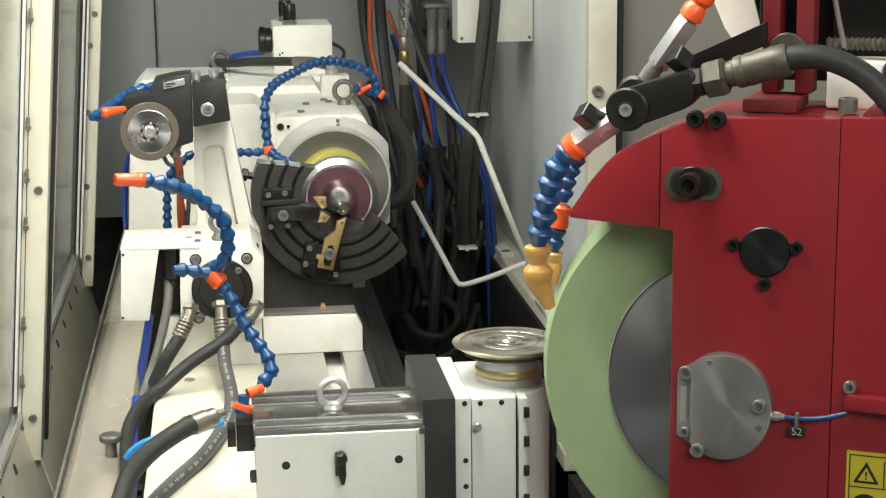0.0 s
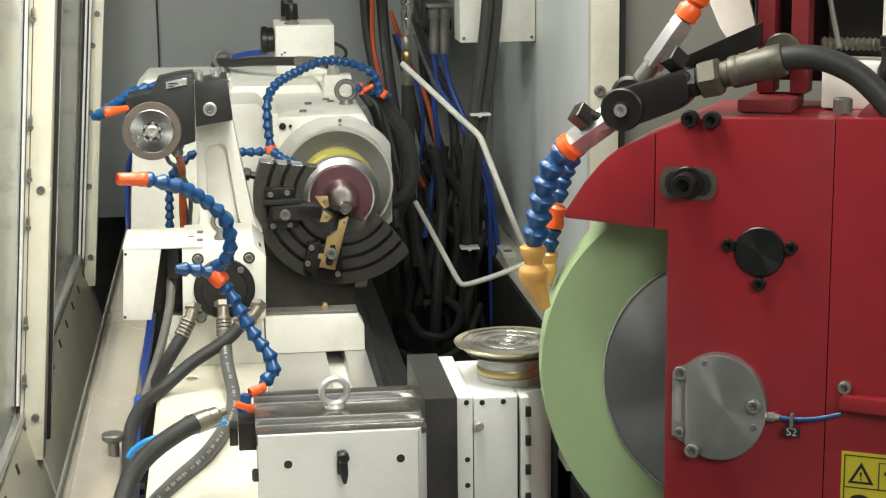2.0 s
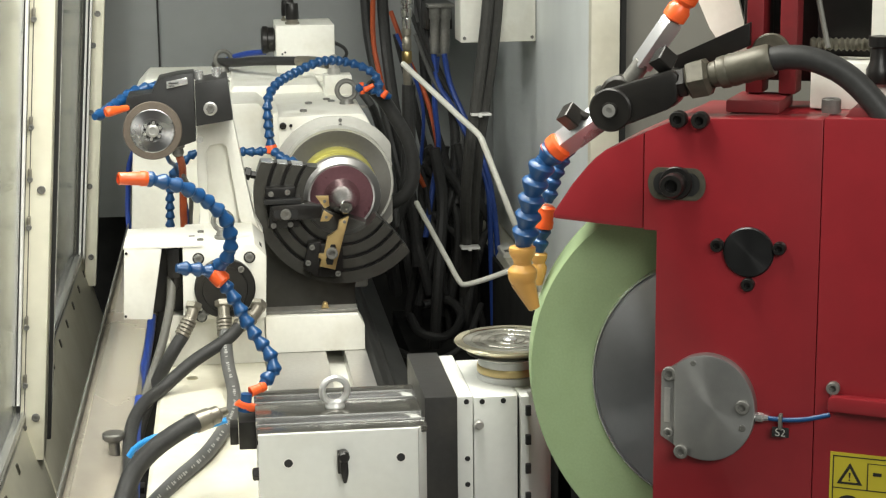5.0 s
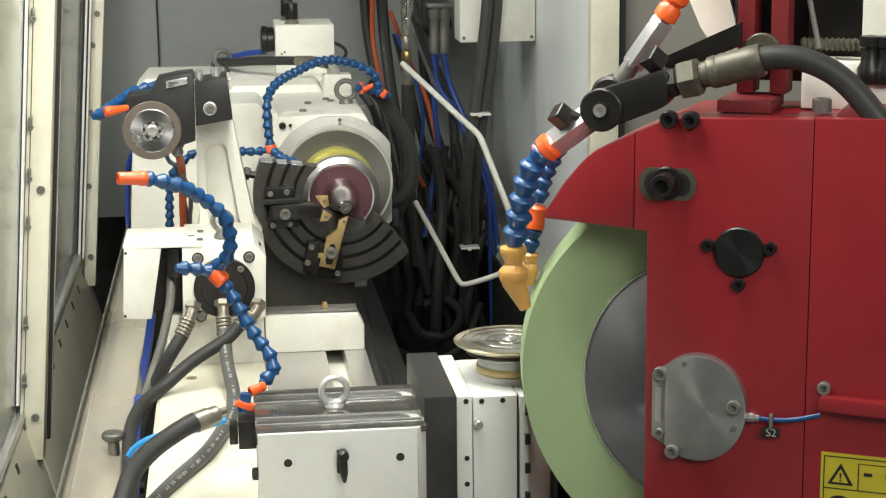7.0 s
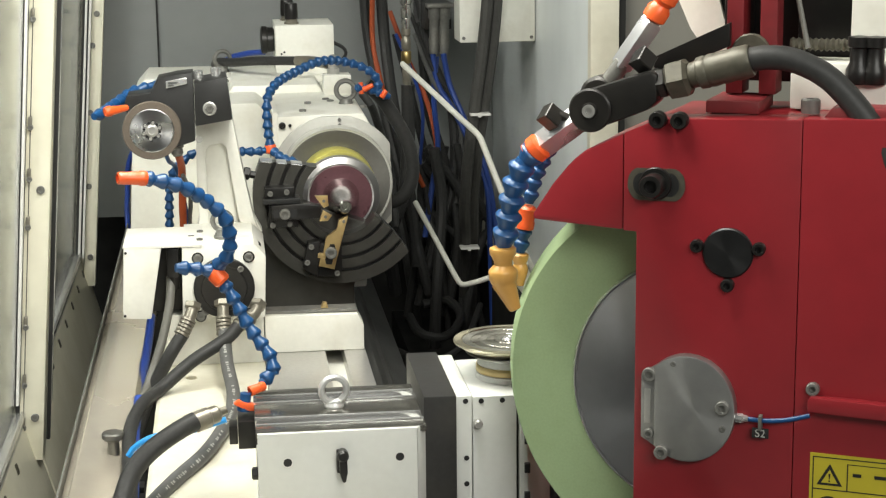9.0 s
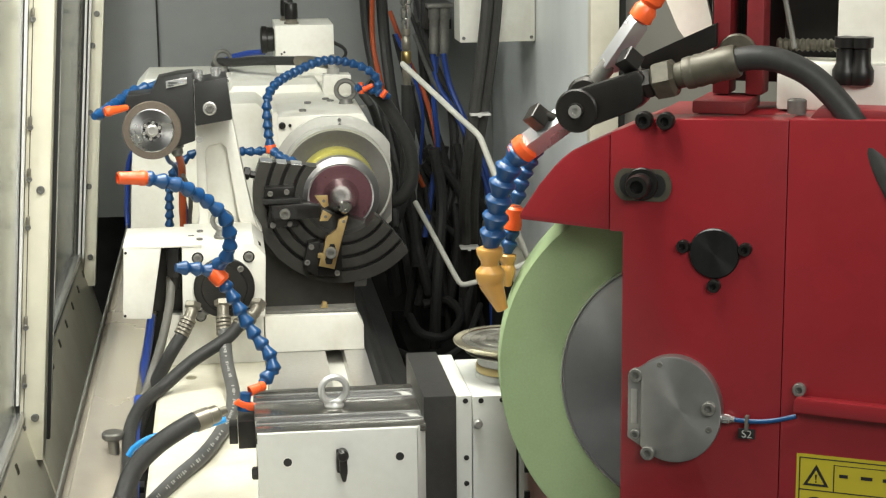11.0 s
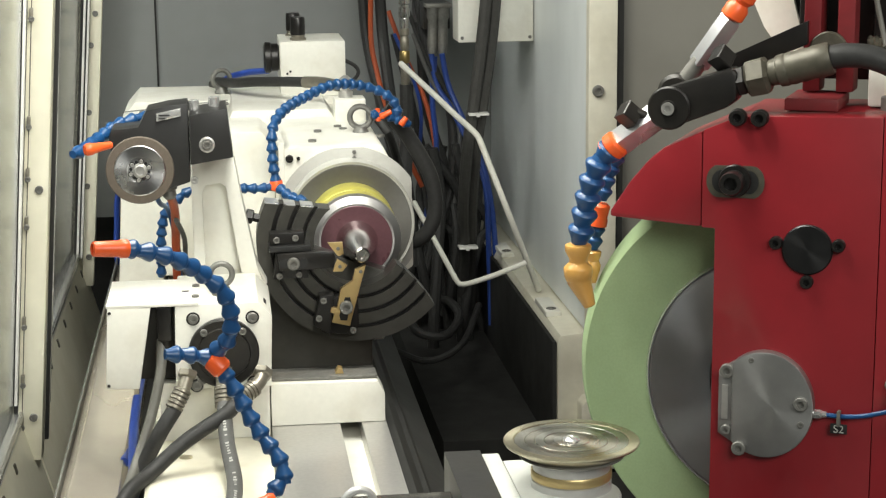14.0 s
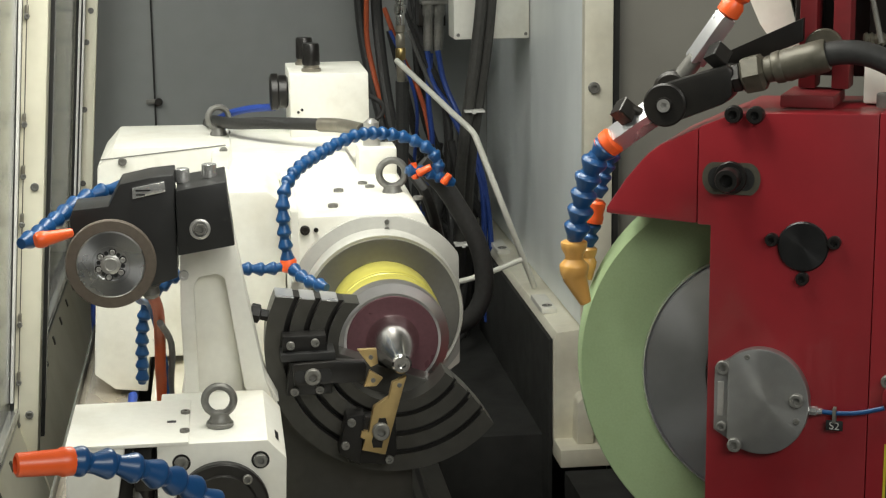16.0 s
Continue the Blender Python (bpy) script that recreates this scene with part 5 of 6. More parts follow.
def build_front_block():
    t = rider("clamping_block", (0.155, 2.66, 0.776), "pale grey clamping block with a slotted steel top", "clamping block")
    b = B(); slab(b, [(0.030, 0.776), (0.268, 0.776), (0.268, 0.948), (0.030, 0.948)], 2.56, 2.775, 0.002); part("body", b, PALE_GREY, t)
    b = B(); slab(b, [(0.2685, 0.776), (0.2845, 0.776), (0.2845, 0.957), (0.2685, 0.957)], 2.575, 2.785, 0.002); part("side_plate", b, PALE_GREY, t)
    b = B(); box(b, (0.030, 2.552, 0.776), (0.270, 2.5595, 0.9665), 0.001); part("front_plate", b, PALE_GREY, t)
    b = B(); slab(b, [(0.2705, 2.5525), (0.2848, 2.5745), (0.2705, 2.5745)], 0.776, 0.9665, 0.0005)
    for v in b.verts:
        v.co.y, v.co.z = v.co.z, v.co.y
    part("corner_strip", b, PALE_GREY, t)
    b = B(); box(b, (0.028, 2.560, 0.9485), (0.268, 2.785, 0.957), 0.001); part("top_plate", b, BLACK_STEEL, t)
    # broad oiled strips with two long slots between bright lips
    for y0, y1 in ((2.5598, 2.592), (2.642, 2.708), (2.762, 2.787)):
        b = B(); box(b, (0.028, y0, 0.9575), (0.285, y1, 0.9668), 0.001); part("rail", b, RAIL_STEEL, t, "oiled steel strip of the slotted top")
    for y0 in (2.5985, 2.633, 2.7155, 2.7525):
        b = B(); box(b, (0.028, y0, 0.9575), (0.285, y0 + 0.0035, 0.9680), 0.0008); part("slot_lip", b, STEEL_SHINY, t, "bright lip of a slot")
    eyebolt(t, (0.153, 2.680, 0.9665), 0.0255, ZINC, 8, rise=1.06)
    # pale rings for the chamfers, flat black discs for the dark of the holes
    for x, z in ((0.074, 0.921), (0.243, 0.922)):
        b = B(); lathe(b, (x, 2.5515, z), (0, -1, 0), [(0.0065, 0), (0.0078, 0), (0.0078, 0.0005), (0.0065, 0.0005)], 20, True); part("hole_rim", b, NYLON, t)
        b = B(); lathe(b, (x, 2.5515, z), (0, -1, 0), [(0.0065, 0), (0.0065, 0.0006), (0, 0.0006)], 20); part("hole", b, INK, t)
    b = B(); lathe(b, (0.156, 2.552, 0.932), (0, -1, 0), [(0.008, 0), (0.009, 0.006), (0.009, 0.018), (0.006, 0.022), (0, 0.022)], 16); part("catch", b, BLACK_STEEL, t)
    b = B(); slab(b, [(0.150, 0.936), (0.162, 0.936), (0.163, 0.905), (0.160, 0.890), (0.155, 0.890), (0.151, 0.905)], 2.535, 2.547, 0.003); part("lever", b, BLACK_STEEL, t)
    b = B(); box(b, (0.147, 2.5425, 0.903), (0.158, 2.5518, 0.939), 0.002); part("catch_block", b, BLACK_STEEL, t)
    b = B(); lathe(b, (0.030, 2.58, 0.897), (-1, 0, 0), [(0.010, 0), (0.010, 0.008), (0.007, 0.010), (0, 0.010)], 6); part("side_bolt", b, BLACK_STEEL, t)
    b = B(); box(b, (0.002, 2.69, 0.90), (0.0295, 2.76, 0.945), 0.002); part("valve", b, BLACK_STEEL, t)
    b = B(); box(b, (-0.012, 2.70, 0.905), (0.0015, 2.74, 0.935), 0.002); part("valve_cap", b, BLACK_STEEL, t)


def build_dresser():
    t = rider("dresser", (0.40, 2.7, 0.776), "pale grey dressing unit with a flat rotary disc", "dresser")
    b = B(); box(b, (0.2855, 2.60, 0.70), (0.336, 2.86, 0.999), 0.002); part("slide", b, SLIDE_STEEL, t)
    b = B(); slab(b, [(0.337, 0.70), (0.362, 0.70), (0.362, 0.993), (0.337, 0.993)], 2.615, 2.86, 0.002); part("plate", b, PALE_GREY, t)
    b = B(); slab(b, [(0.363, 0.70), (0.4315, 0.70), (0.4315, 0.992), (0.363, 0.992)], 2.612, 2.83, 0.002); part("body", b, PALE_GREY, t)
    b = B(); slab(b, [(0.4315, 0.70), (0.436, 0.70), (0.436, 0.985), (0.4315, 0.985)], 2.625, 2.82, 0); part("gap", b, INK, t)
    b = B(); box(b, (0.436, 2.612, 0.70), (0.450, 2.82, 0.990), 0.002); part("jaw", b, PALE_GREY, t)
    b = B(); lathe(b, (0.437, 2.70, 0.70), (0, 0, 1), [(0.062, 0), (0.062, 0.285), (0.060, 0.289), (0.05, 0.289)], 48); part("clamp_ring", b, PALE_GREY, t)
    for k in range(5):
        z = 0.968 - k * 0.047
        b = B(); box(b, (0.4435, 2.606, z - 0.008), (0.452, 2.6135, z + 0.008), 0.001); part("slot", b, INK, t)
    for x, z in ((0.352, 0.985), (0.376, 0.985), (0.409, 0.985), (0.353, 0.893), (0.353, 0.851), (0.353, 0.80)):
        b = B(); lathe(b, (x, 2.6148 if x < 0.36 else 2.6118, z), (0, -1, 0), [(0.0042, 0), (0.0042, 0.0008), (0, 0.0008)], 14); part("hole", b, INK, t)
    b = B(); lathe(b, (0.370, 2.611, 0.951), (0, -1, 0), [(0.0065, 0), (0.007, 0.004), (0.007, 0.012), (0.005, 0.014), (0, 0.014)], 12); part("pin", b, STEEL, t)
    b = B(); lathe(b, (0.437, 2.72, 0.985), (0, 0, 1), [(0.052, 0), (0.053, 0.004), (0.053, 0.016), (0.050, 0.018)], 56); part("collar", b, ZINC, t)
    b = B(); lathe(b, (0.437, 2.72, 1.003), (0, 0, 1), [(0.0525, 0), (0.0535, 0.002), (0.0535, 0.010), (0.0525, 0.012)], 56); part("brass_band", b, PALE_BRASS, t, "pale brass-coloured metal band")
    b = B(); lathe(b, (0.437, 2.72, 1.015), (0, 0, 1), [(0.051, 0), (0.051, 0.012), (0.056, 0.016), (0.070, 0.020)], 56); part("neck", b, ZINC, t)
    b = B(); lathe(b, (0.437, 2.72, 1.034), (0, 0, 1), [(0.060, 0), (0.088, 0.016), (0.0895, 0.0185), (0.0885, 0.020), (0.0765, 0.0200), (0.076, 0.018), (0, 0.018)], 80)
    disc = part("dressing_disc", b, STRAW, t, "straw-tinted spinning dressing disc")
    for r0, r1, h, mat in ((0.0615, 0.0755, 0.0190, DRESS_STEEL), (0.0485, 0.0613, 0.0187, DRESS_DARK), (0.036, 0.0483, 0.0191, DRESS_STEEL), (0.024, 0.0358, 0.0187, DRESS_DARK), (0.012, 0.0238, 0.0192, DRESS_STEEL)):
        b = B(); lathe(b, (0.437, 2.72, 1.0515), (0, 0, 1), [(r0, 0), (r1, 0), (r1, h - 0.0180), (r1 - 0.0004, h - 0.0175), (r0 + 0.0004, h - 0.0175), (r0, h - 0.0180)], 72, True); part("disc_ring", b, mat, disc, "", 12)
    b = B(); lathe(b, (0.437, 2.72, 1.0515), (0, 0, 1), [(0.0115, 0), (0.0115, 0.003), (0.008, 0.006), (0.003, 0.0065), (0, 0.004)], 40); part("disc_screw", b, STEEL_SHINY, disc)


def build_hoses():
    h = rider("coolant_hose", (0.021, 2.720, 0.988), "blue jointed coolant hose with orange nozzles on the clamping block", "coolant hose", "coolant hoses")
    coolant_chain(h, [(0.047, 2.740, 0.997), (0.062, 2.750, 1.010), (0.057, 2.760, 1.031), (0.029, 2.780, 1.069), (0.008, 2.790, 1.109), (-0.013, 2.800, 1.145)], 0.0125, pitch=1.75)
    coolant_chain(h, [(-0.021, 2.800, 1.173), (-0.003, 2.780, 1.195), (-0.000, 2.770, 1.233), (-0.012, 2.760, 1.265), (-0.035, 2.750, 1.288), (-0.064, 2.720, 1.313), (-0.093, 2.705, 1.327), (-0.123, 2.690, 1.336)], 0.0125, pitch=1.85)
    coolant_chain(h, [(-0.031, 2.800, 1.164), (-0.057, 2.790, 1.171), (-0.086, 2.780, 1.177)], 0.0120, pitch=1.75)
    nozzle(h, (-0.124, 2.690, 1.336), (-0.165, 2.675, 1.340), 0.0115, 0.0095, ORANGE, "nozzle", "orange plastic end nozzle")
    b = B(); lathe(b, (-0.012, 2.795, 1.146), Vector((-0.033, 2.800, 1.168)) - Vector((-0.012, 2.795, 1.146)), [(0.011, 0), (0.0145, 0.004), (0.0145, 0.020), (0.011, 0.026)], 16); part("tee", b, ORANGE, h)
    nozzle(h, (0.043, 2.730, 0.990), (0.022, 2.720, 0.985), 0.008, 0.0085, ORANGE, "tap")
    b = B(); lathe(b, (0.013, 2.720, 0.955), (0.12, 0, 1), [(0.012, 0), (0.012, 0.008), (0.009, 0.014), (0.009, 0.028)], 14); part("stem", b, BLUE, h)
    b = B(); slab(b, [(-0.004, 0.968), (0.004, 0.974), (0.030, 0.966), (0.036, 0.955), (0.020, 0.956)], 2.708, 2.722, 0.002); part("lever", b, ORANGE, h)

    def hose(name, label, pts, r, mat, cat="hose", group="hydraulic hoses"):
        t = rider(name, pts[0], label, cat, group)
        b = B(); tube(b, pts, r, 14, 0.015); part("sheath", b, mat, t)
        return t

    def hose_end(t, pts, r):
        """A bent plated hose end: a nut at the flange and crimped rings on the sleeve."""
        line = smooth_path(pts, 0.004)
        k = len(line)
        b = B(); tube(b, pts, r * 0.80, 14, 0.008); part("elbow", b, PLATED, t)
        way = line[1] - line[0]
        b = B(); lathe(b, line[0], way, [(r * 0.85, 0), (r * 1.18, 0.002), (r * 1.18, 0.012), (r * 0.95, 0.015)], 6); part("nut", b, PLATED, t)
        for j in range(k // 2, k - 1, 2):
            b = B(); lathe(b, line[j], line[j + 1] - line[j], [(r * 0.9, -0.0035), (r * 1.05, -0.002), (r * 1.05, 0.003), (r * 0.9, 0.004)], 14); part("crimp", b, PLATED, t)

    # middle hose from the flange, with printed bars
    t = hose("hydraulic_hose", "dark grey printed hydraulic hose curving down the table", [(-0.019, 3.620, 0.862), (-0.015, 3.520, 0.816), (-0.004, 3.380, 0.785), (-0.017, 3.250, 0.774), (-0.056, 3.080, 0.770), (-0.108, 2.950, 0.765), (-0.156, 2.820, 0.759)], 0.0135, HOSE_GREY)
    hose_end(t, [(-0.020, 3.645, 0.917), (-0.0195, 3.628, 0.884), (-0.019, 3.606, 0.846)], 0.0155)
    b = B()
    line = smooth_path([(-0.020, 3.590, 0.846), (-0.015, 3.520, 0.816), (-0.004, 3.380, 0.785), (-0.017, 3.250, 0.774), (-0.056, 3.080, 0.770), (-0.108, 2.950, 0.765), (-0.148, 2.840, 0.764)], 0.0085)
    for a, c in zip(line, line[1:]):
        if random.random() < 0.72:
            way = (c - a).normalized()
            side = way.cross(Vector((0, 0, 1))).normalized()
            up = side.cross(way)
            toward = (Vector(EYE) - a).normalized()
            toward = (toward - way * toward.dot(way)).normalized()
            side = way.cross(toward)
            mid = a + toward * 0.0137
            l, w = random.uniform(0.0012, 0.0032), random.uniform(0.0018, 0.0034)
            q = [bm_v for bm_v in (mid - way * l - side * w, mid + way * l - side * w, mid + way * l + side * w, mid - way * l + side * w)]
            low = [b.verts.new(v) for v in q]
            high = [b.verts.new(v + toward * 0.0004) for v in q]
            b.faces.new(high)
            for k in range(4):
                b.faces.new([low[k], low[(k + 1) % 4], high[(k + 1) % 4], high[k]])
    tagged(part("print", b, WHITE_PRINT, t, "white printed marks"), kind="stuff")
    t = hose("hydraulic_hose", "black hydraulic hose lying on the table", [(0.010, 3.592, 0.8705), (-0.015, 3.570, 0.851), (-0.086, 3.540, 0.814), (-0.149, 3.500, 0.771), (-0.181, 3.450, 0.759), (-0.202, 3.400, 0.737), (-0.206, 3.300, 0.717), (-0.192, 3.05, 0.700), (-0.182, 2.70, 0.690)], 0.0135, RUBBER)
    hose_end(t, [(0.055, 3.645, 0.908), (0.047, 3.625, 0.892), (0.030, 3.610, 0.880), (0.006, 3.590, 0.871)], 0.0155)
    t = hose("hydraulic_hose", "black hydraulic hose with a steel elbow end", [(-0.103, 3.620, 0.854), (-0.133, 3.600, 0.812), (-0.171, 3.600, 0.741), (-0.194, 3.550, 0.696), (-0.205, 3.400, 0.673)], 0.014, RUBBER)
    hose_end(t, [(-0.080, 3.650, 0.912), (-0.088, 3.635, 0.886), (-0.111, 3.615, 0.846)], 0.0155)
    t = hose("cable", "grey sheathed power cable to the truing unit", [(-0.127, 3.700, 0.957), (-0.131, 3.670, 0.903), (-0.151, 3.640, 0.826), (-0.179, 3.600, 0.753), (-0.196, 3.500, 0.723), (-0.205, 3.400, 0.684)], 0.0095, CABLE_GREY, "cable", "")
    t = hose("hydraulic_hose", "thick black hose with a brass-tinted crimped end", [(-0.069, 2.900, 0.885), (-0.102, 2.880, 0.873), (-0.140, 2.860, 0.852), (-0.173, 2.840, 0.821), (-0.191, 2.800, 0.782)], 0.0165, RUBBER)
    b = B(); lathe(b, (-0.017, 2.930, 0.893), Vector((-0.076, 2.900, 0.880)) - Vector((-0.017, 2.930, 0.893)), [(0.007, 0), (0.008, 0.012), (0.013, 0.015), (0.0155, 0.018), (0.0155, 0.032), (0.018, 0.034), (0.018, 0.06)], 12); part("ferrule", b, PLATED, t)
    t = hose("cable", "thin light blue air tube on the table", [(-0.018, 3.050, 0.839), (-0.089, 3.050, 0.819), (-0.141, 3.000, 0.830), (-0.176, 3.000, 0.813), (-0.191, 3.000, 0.793)], 0.0055, SKY_CABLE, "cable", "")


def static_blue_cables():
    for pts, r in (([(-0.194, 4.200, 0.750), (-0.200, 4.100, 0.707), (-0.209, 3.900, 0.668), (-0.212, 3.750, 0.661), (-0.216, 3.500, 0.665), (-0.214, 3.300, 0.684)], 0.010),
                   ([(-0.194, 3.500, 0.753), (-0.198, 3.400, 0.719), (-0.192, 3.200, 0.694), (-0.190, 3.050, 0.672), (-0.186, 2.60, 0.660)], 0.0095)):
        t = thing("cable", pts[0], "bright blue cable running beside the table", "cable", "blue cables")
        b = B(); tube(b, pts, r, 12); part("sheath", b, BLUE_CABLE, t)
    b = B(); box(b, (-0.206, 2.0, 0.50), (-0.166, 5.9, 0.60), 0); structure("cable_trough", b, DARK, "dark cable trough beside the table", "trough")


# ---- the grinding head ----
HEAD_AT, HEAD_TURN, HEAD_SIZE = (0.770, 2.369, 1.0656), -28.0, 0.95
HEAD_THINGS = []


def head_thing(name, label, category, group=""):
    t = thing(name, HEAD_AT, label, category, group, HEAD_TURN)
    t["local"] = 1
    HEAD_THINGS.append(t)
    return t


def build_wheel(t):
    b = B(); lathe(b, (0, 0.062, 0), (0, -1, 0), [(0.1985, 0), (0.312, 0), (0.3185, 0.006), (0.3190, 0.014), (0.3005, 0.060), (0.2985, 0.0625), (0.1985, 0.063)], 160, True)
    w = part("wheel", b, GREEN, t, "large green grinding wheel")
    b = B(); lathe(b, (0, 0.05, 0), (0, -1, 0), [(0.198, 0), (0.198, 0.053), (0.194, 0.0585), (0.1925, 0.0585), (0.192, 0.0572), (0.128, 0.053), (0.110, 0.0515), (0.102, 0.0505), (0.098, 0.047), (0.096, 0.036), (0.0, 0.036)], 128); part("hub", b, HUB, w, "brushed dark steel wheel hub", 8)
    # added shiny ring stands in for the highlight along the hub's edge
    b = B(); lathe(b, (0, 0.0, 0), (0, -1, 0), [(0.1955, 0.0078), (0.1983, 0.006), (0.1983, 0.0005), (0.200, 0.0012), (0.2, 0.004), (0.1965, 0.0092)], 128, True); part("rim_edge", b, STEEL_SHINY, w, "polished ring for the highlight on the hub edge")
    b = B(); lathe(b, (0, 0.0137, 0), (0, -1, 0), [(0.092, 0), (0.092, 0.003), (0.085, 0.006), (0.06, 0.006), (0.06, 0.04), (0, 0.04)], 64); part("spindle_nose", b, BLACK_STEEL, w)


def build_grinding_head():
    t = head_thing("grinder", "red enamelled grinding unit with a large green wheel", "grinder")
    build_wheel(t)
    F0 = -0.10
    # guard with a swept nose, body to the right
    nose = [(-0.236, 0.258), (-0.234, 0.268), (-0.205, 0.312), (-0.182, 0.340), (-0.170, 0.352), (-0.155, 0.364), (-0.098, 0.391), (-0.098, 0.250)]
    b = B(); slab(b, nose, F0 + 0.003, 0.11, 0.006); part("guard_nose", b, RED, t)
    b = B(); slab(b, [(-0.078, -0.45), (-0.078, 0.250), (-0.0975, 0.250), (-0.0975, 0.392), (-0.060, 0.408), (-0.050, 0.414), (0.1545, 0.420), (0.1545, -0.45)], F0, -0.045, 0.003); part("front_plate", b, RED, t)
    b = B(); slab(b, [(-0.0975, 0.265), (-0.0975, 0.391), (-0.060, 0.407), (-0.050, 0.413), (0.1545, 0.419), (0.1545, 0.265)], -0.0448, 0.12, 0.003); part("guard_top", b, RED, t)
    b = B(); slab(b, [(0.1553, -0.45), (0.1553, 0.421), (0.50, 0.430), (0.50, -0.45)], F0 - 0.001, 0.10, 0.002); part("side_plate", b, RED, t)
    b = B(); slab(b, [(0.0, -0.846), (0.5, -0.846), (0.5, 0.42), (0.33, 0.42), (0.33, -0.30), (0.0, -0.30)], 0.115, 0.5, 0.003); part("body", b, RED, t)
    b = B(); slab(b, [(0.176, 0.012), (0.50, 0.004), (0.50, 0.028), (0.180, 0.034), (0.176, 0.028)], F0 - 0.022, F0 - 0.0012, 0.003); part("ledge", b, RED, t)
    # slotted bolt
    b = B()
    pts = []
    for k in range(24):
        a = 2 * math.pi * k / 24
        pts.append((-0.049 + (0.024 if math.cos(a) > 0 else -0.024) + 0.021 * math.cos(a) * 0.85, 0.320 + 0.0235 * math.sin(a)))
    slab(b, pts, F0 - 0.002, F0 - 0.0002, 0); part("slot_washer", b, OILY, t)
    pts2 = [(-0.049 + (x + 0.049) * 0.8, 0.320 + (z - 0.320) * 0.72) for x, z in pts]
    b = B(); slab(b, pts2, F0 - 0.0035, F0 - 0.0022, 0); part("slot", b, INK, t)
    b = B(); lathe(b, (-0.049, F0 - 0.0025, 0.322), (0, -1, 0), [(0.0235, 0), (0.0235, 0.005), (0.022, 0.007), (0.0165, 0.007), (0.017, 0.030), (0.0155, 0.034), (0.0095, 0.034), (0.009, 0.022), (0, 0.022)], 36); part("clamp_bolt", b, BLACK_STEEL, t)
    # black plug with three screws
    b = B(); lathe(b, (0.056, F0, 0.228), (0, -1, 0), [(0.036, -0.002), (0.036, 0.004), (0.034, 0.006), (0.006, 0.006), (0, 0.0055)], 56); part("plug", b, TURNED_BLACK, t)
    for x, z in ((0.012, 0.236), (0.100, 0.237), (0.057, 0.182)):
        hex_bolt(t, (x, F0, z), (0, -1, 0), 0.0095, 0.012, BLACK_STEEL, "screw")
    # D-shaped bearing cover
    pts = []
    cx, cz, r = 0.003, -0.002, 0.079
    for k in range(61):
        a = radians(-132 + 264 * k / 60)
        pts.append((cx + 0.9 * r * math.cos(a) + 0.0, cz + r * math.sin(a)))
    pts = [(max(x, -0.044), z) for x, z in pts] 
    b = B(); slab(b, pts[::-1], F0 - 0.018, F0 + 0.002, 0.003); part("bearing_cover", b, PLATE_STEEL, t, "turned grey steel bearing cover")
    b = B(); slab(b, [(-0.043, 0.058), (-0.0445, 0.057), (-0.065, 0.043), (-0.065, -0.052), (-0.0445, -0.064), (-0.043, -0.064)], F0 - 0.010, F0 + 0.002, 0.0015); part("cover_flat", b, PLATE_STEEL, t)
    b = B(); slab(b, [(-0.0595, 0.022), (-0.0505, 0.022), (-0.0505, -0.030), (-0.0595, -0.030)], F0 - 0.0125, F0 - 0.0098, 0.001); part("cover_slot", b, STEEL, t)
    for x, z, d, rr in ((-0.052, 0.044, 0.010, 0.0105), (0.057, 0.006, 0.018, 0.0105), (-0.031, -0.069, 0.018, 0.0105), (-0.052, -0.045, 0.010, 0.0075), (0.057, -0.026, 0.018, 0.005), (-0.016, 0.064, 0.018, 0.004)):
        hex_bolt(t, (x, F0 - d, z), (0, -1, 0), rr, 0.008 if rr > 0.006 else 0.002, STEEL_DULL, "bolt")
    # sensor lead with tag
    b = B(); lathe(b, (0.072, F0 - 0.009, -0.010), (1, 0, 0.02), [(0.005, 0), (0.007, 0.002), (0.007, 0.012), (0.005, 0.014), (0.0045, 0.02)], 8); part("gland", b, STEEL_SHINY, t)
    b = B(); tube(b, [(0.09, F0 - 0.009, -0.010), (0.115, F0 - 0.010, -0.010), (0.145, F0 - 0.010, -0.006), (0.180, F0 - 0.008, 0.004)], 0.0035, 10, 0.006); part("lead", b, BLUE, t)
    b = B(); box(b, (0.107, F0 - 0.016, -0.024), (0.112, F0 - 0.004, -0.002), 0.001); part("tie", b, CABLE_GREY, t)
    b = B(); box(b, (0.098, F0 - 0.012, -0.036), (0.122, F0 - 0.010, -0.021), 0.001); tag = part("tag", b, INK, t)
    label = bpy.data.curves.new("tag_text", "FONT")
    label.body, label.size, label.extrude, label.align_x = "S2", 0.016, 0.0002, "CENTER"
    tmp = new("tag_text", label)
    me = bpy.data.meshes.new_from_object(tmp)
    bpy.data.objects.remove(tmp)
    me.materials.clear(); me.materials.append(WHITE_PRINT)
    me.transform(Matrix.Scale(HEAD_SIZE, 4) @ pose(0.110, F0 - 0.0125, -0.034, 90, 0, 0))
    ob = new("lettering", me); ob.parent = tag
    hex_bolt(t, (0.181, F0 - 0.001, 0.042), (0, -1, 0), 0.0095, 0.010, STEEL_DULL, "bolt")
    # warning sticker
    b = B(); box(b, (0.180, F0 - 0.0025, -0.26), (0.34, F0 - 0.0011, -0.052), 0); st = part("warning_sticker", b, STICKER, t, "yellow warning sticker with black outlines")
    b = B()
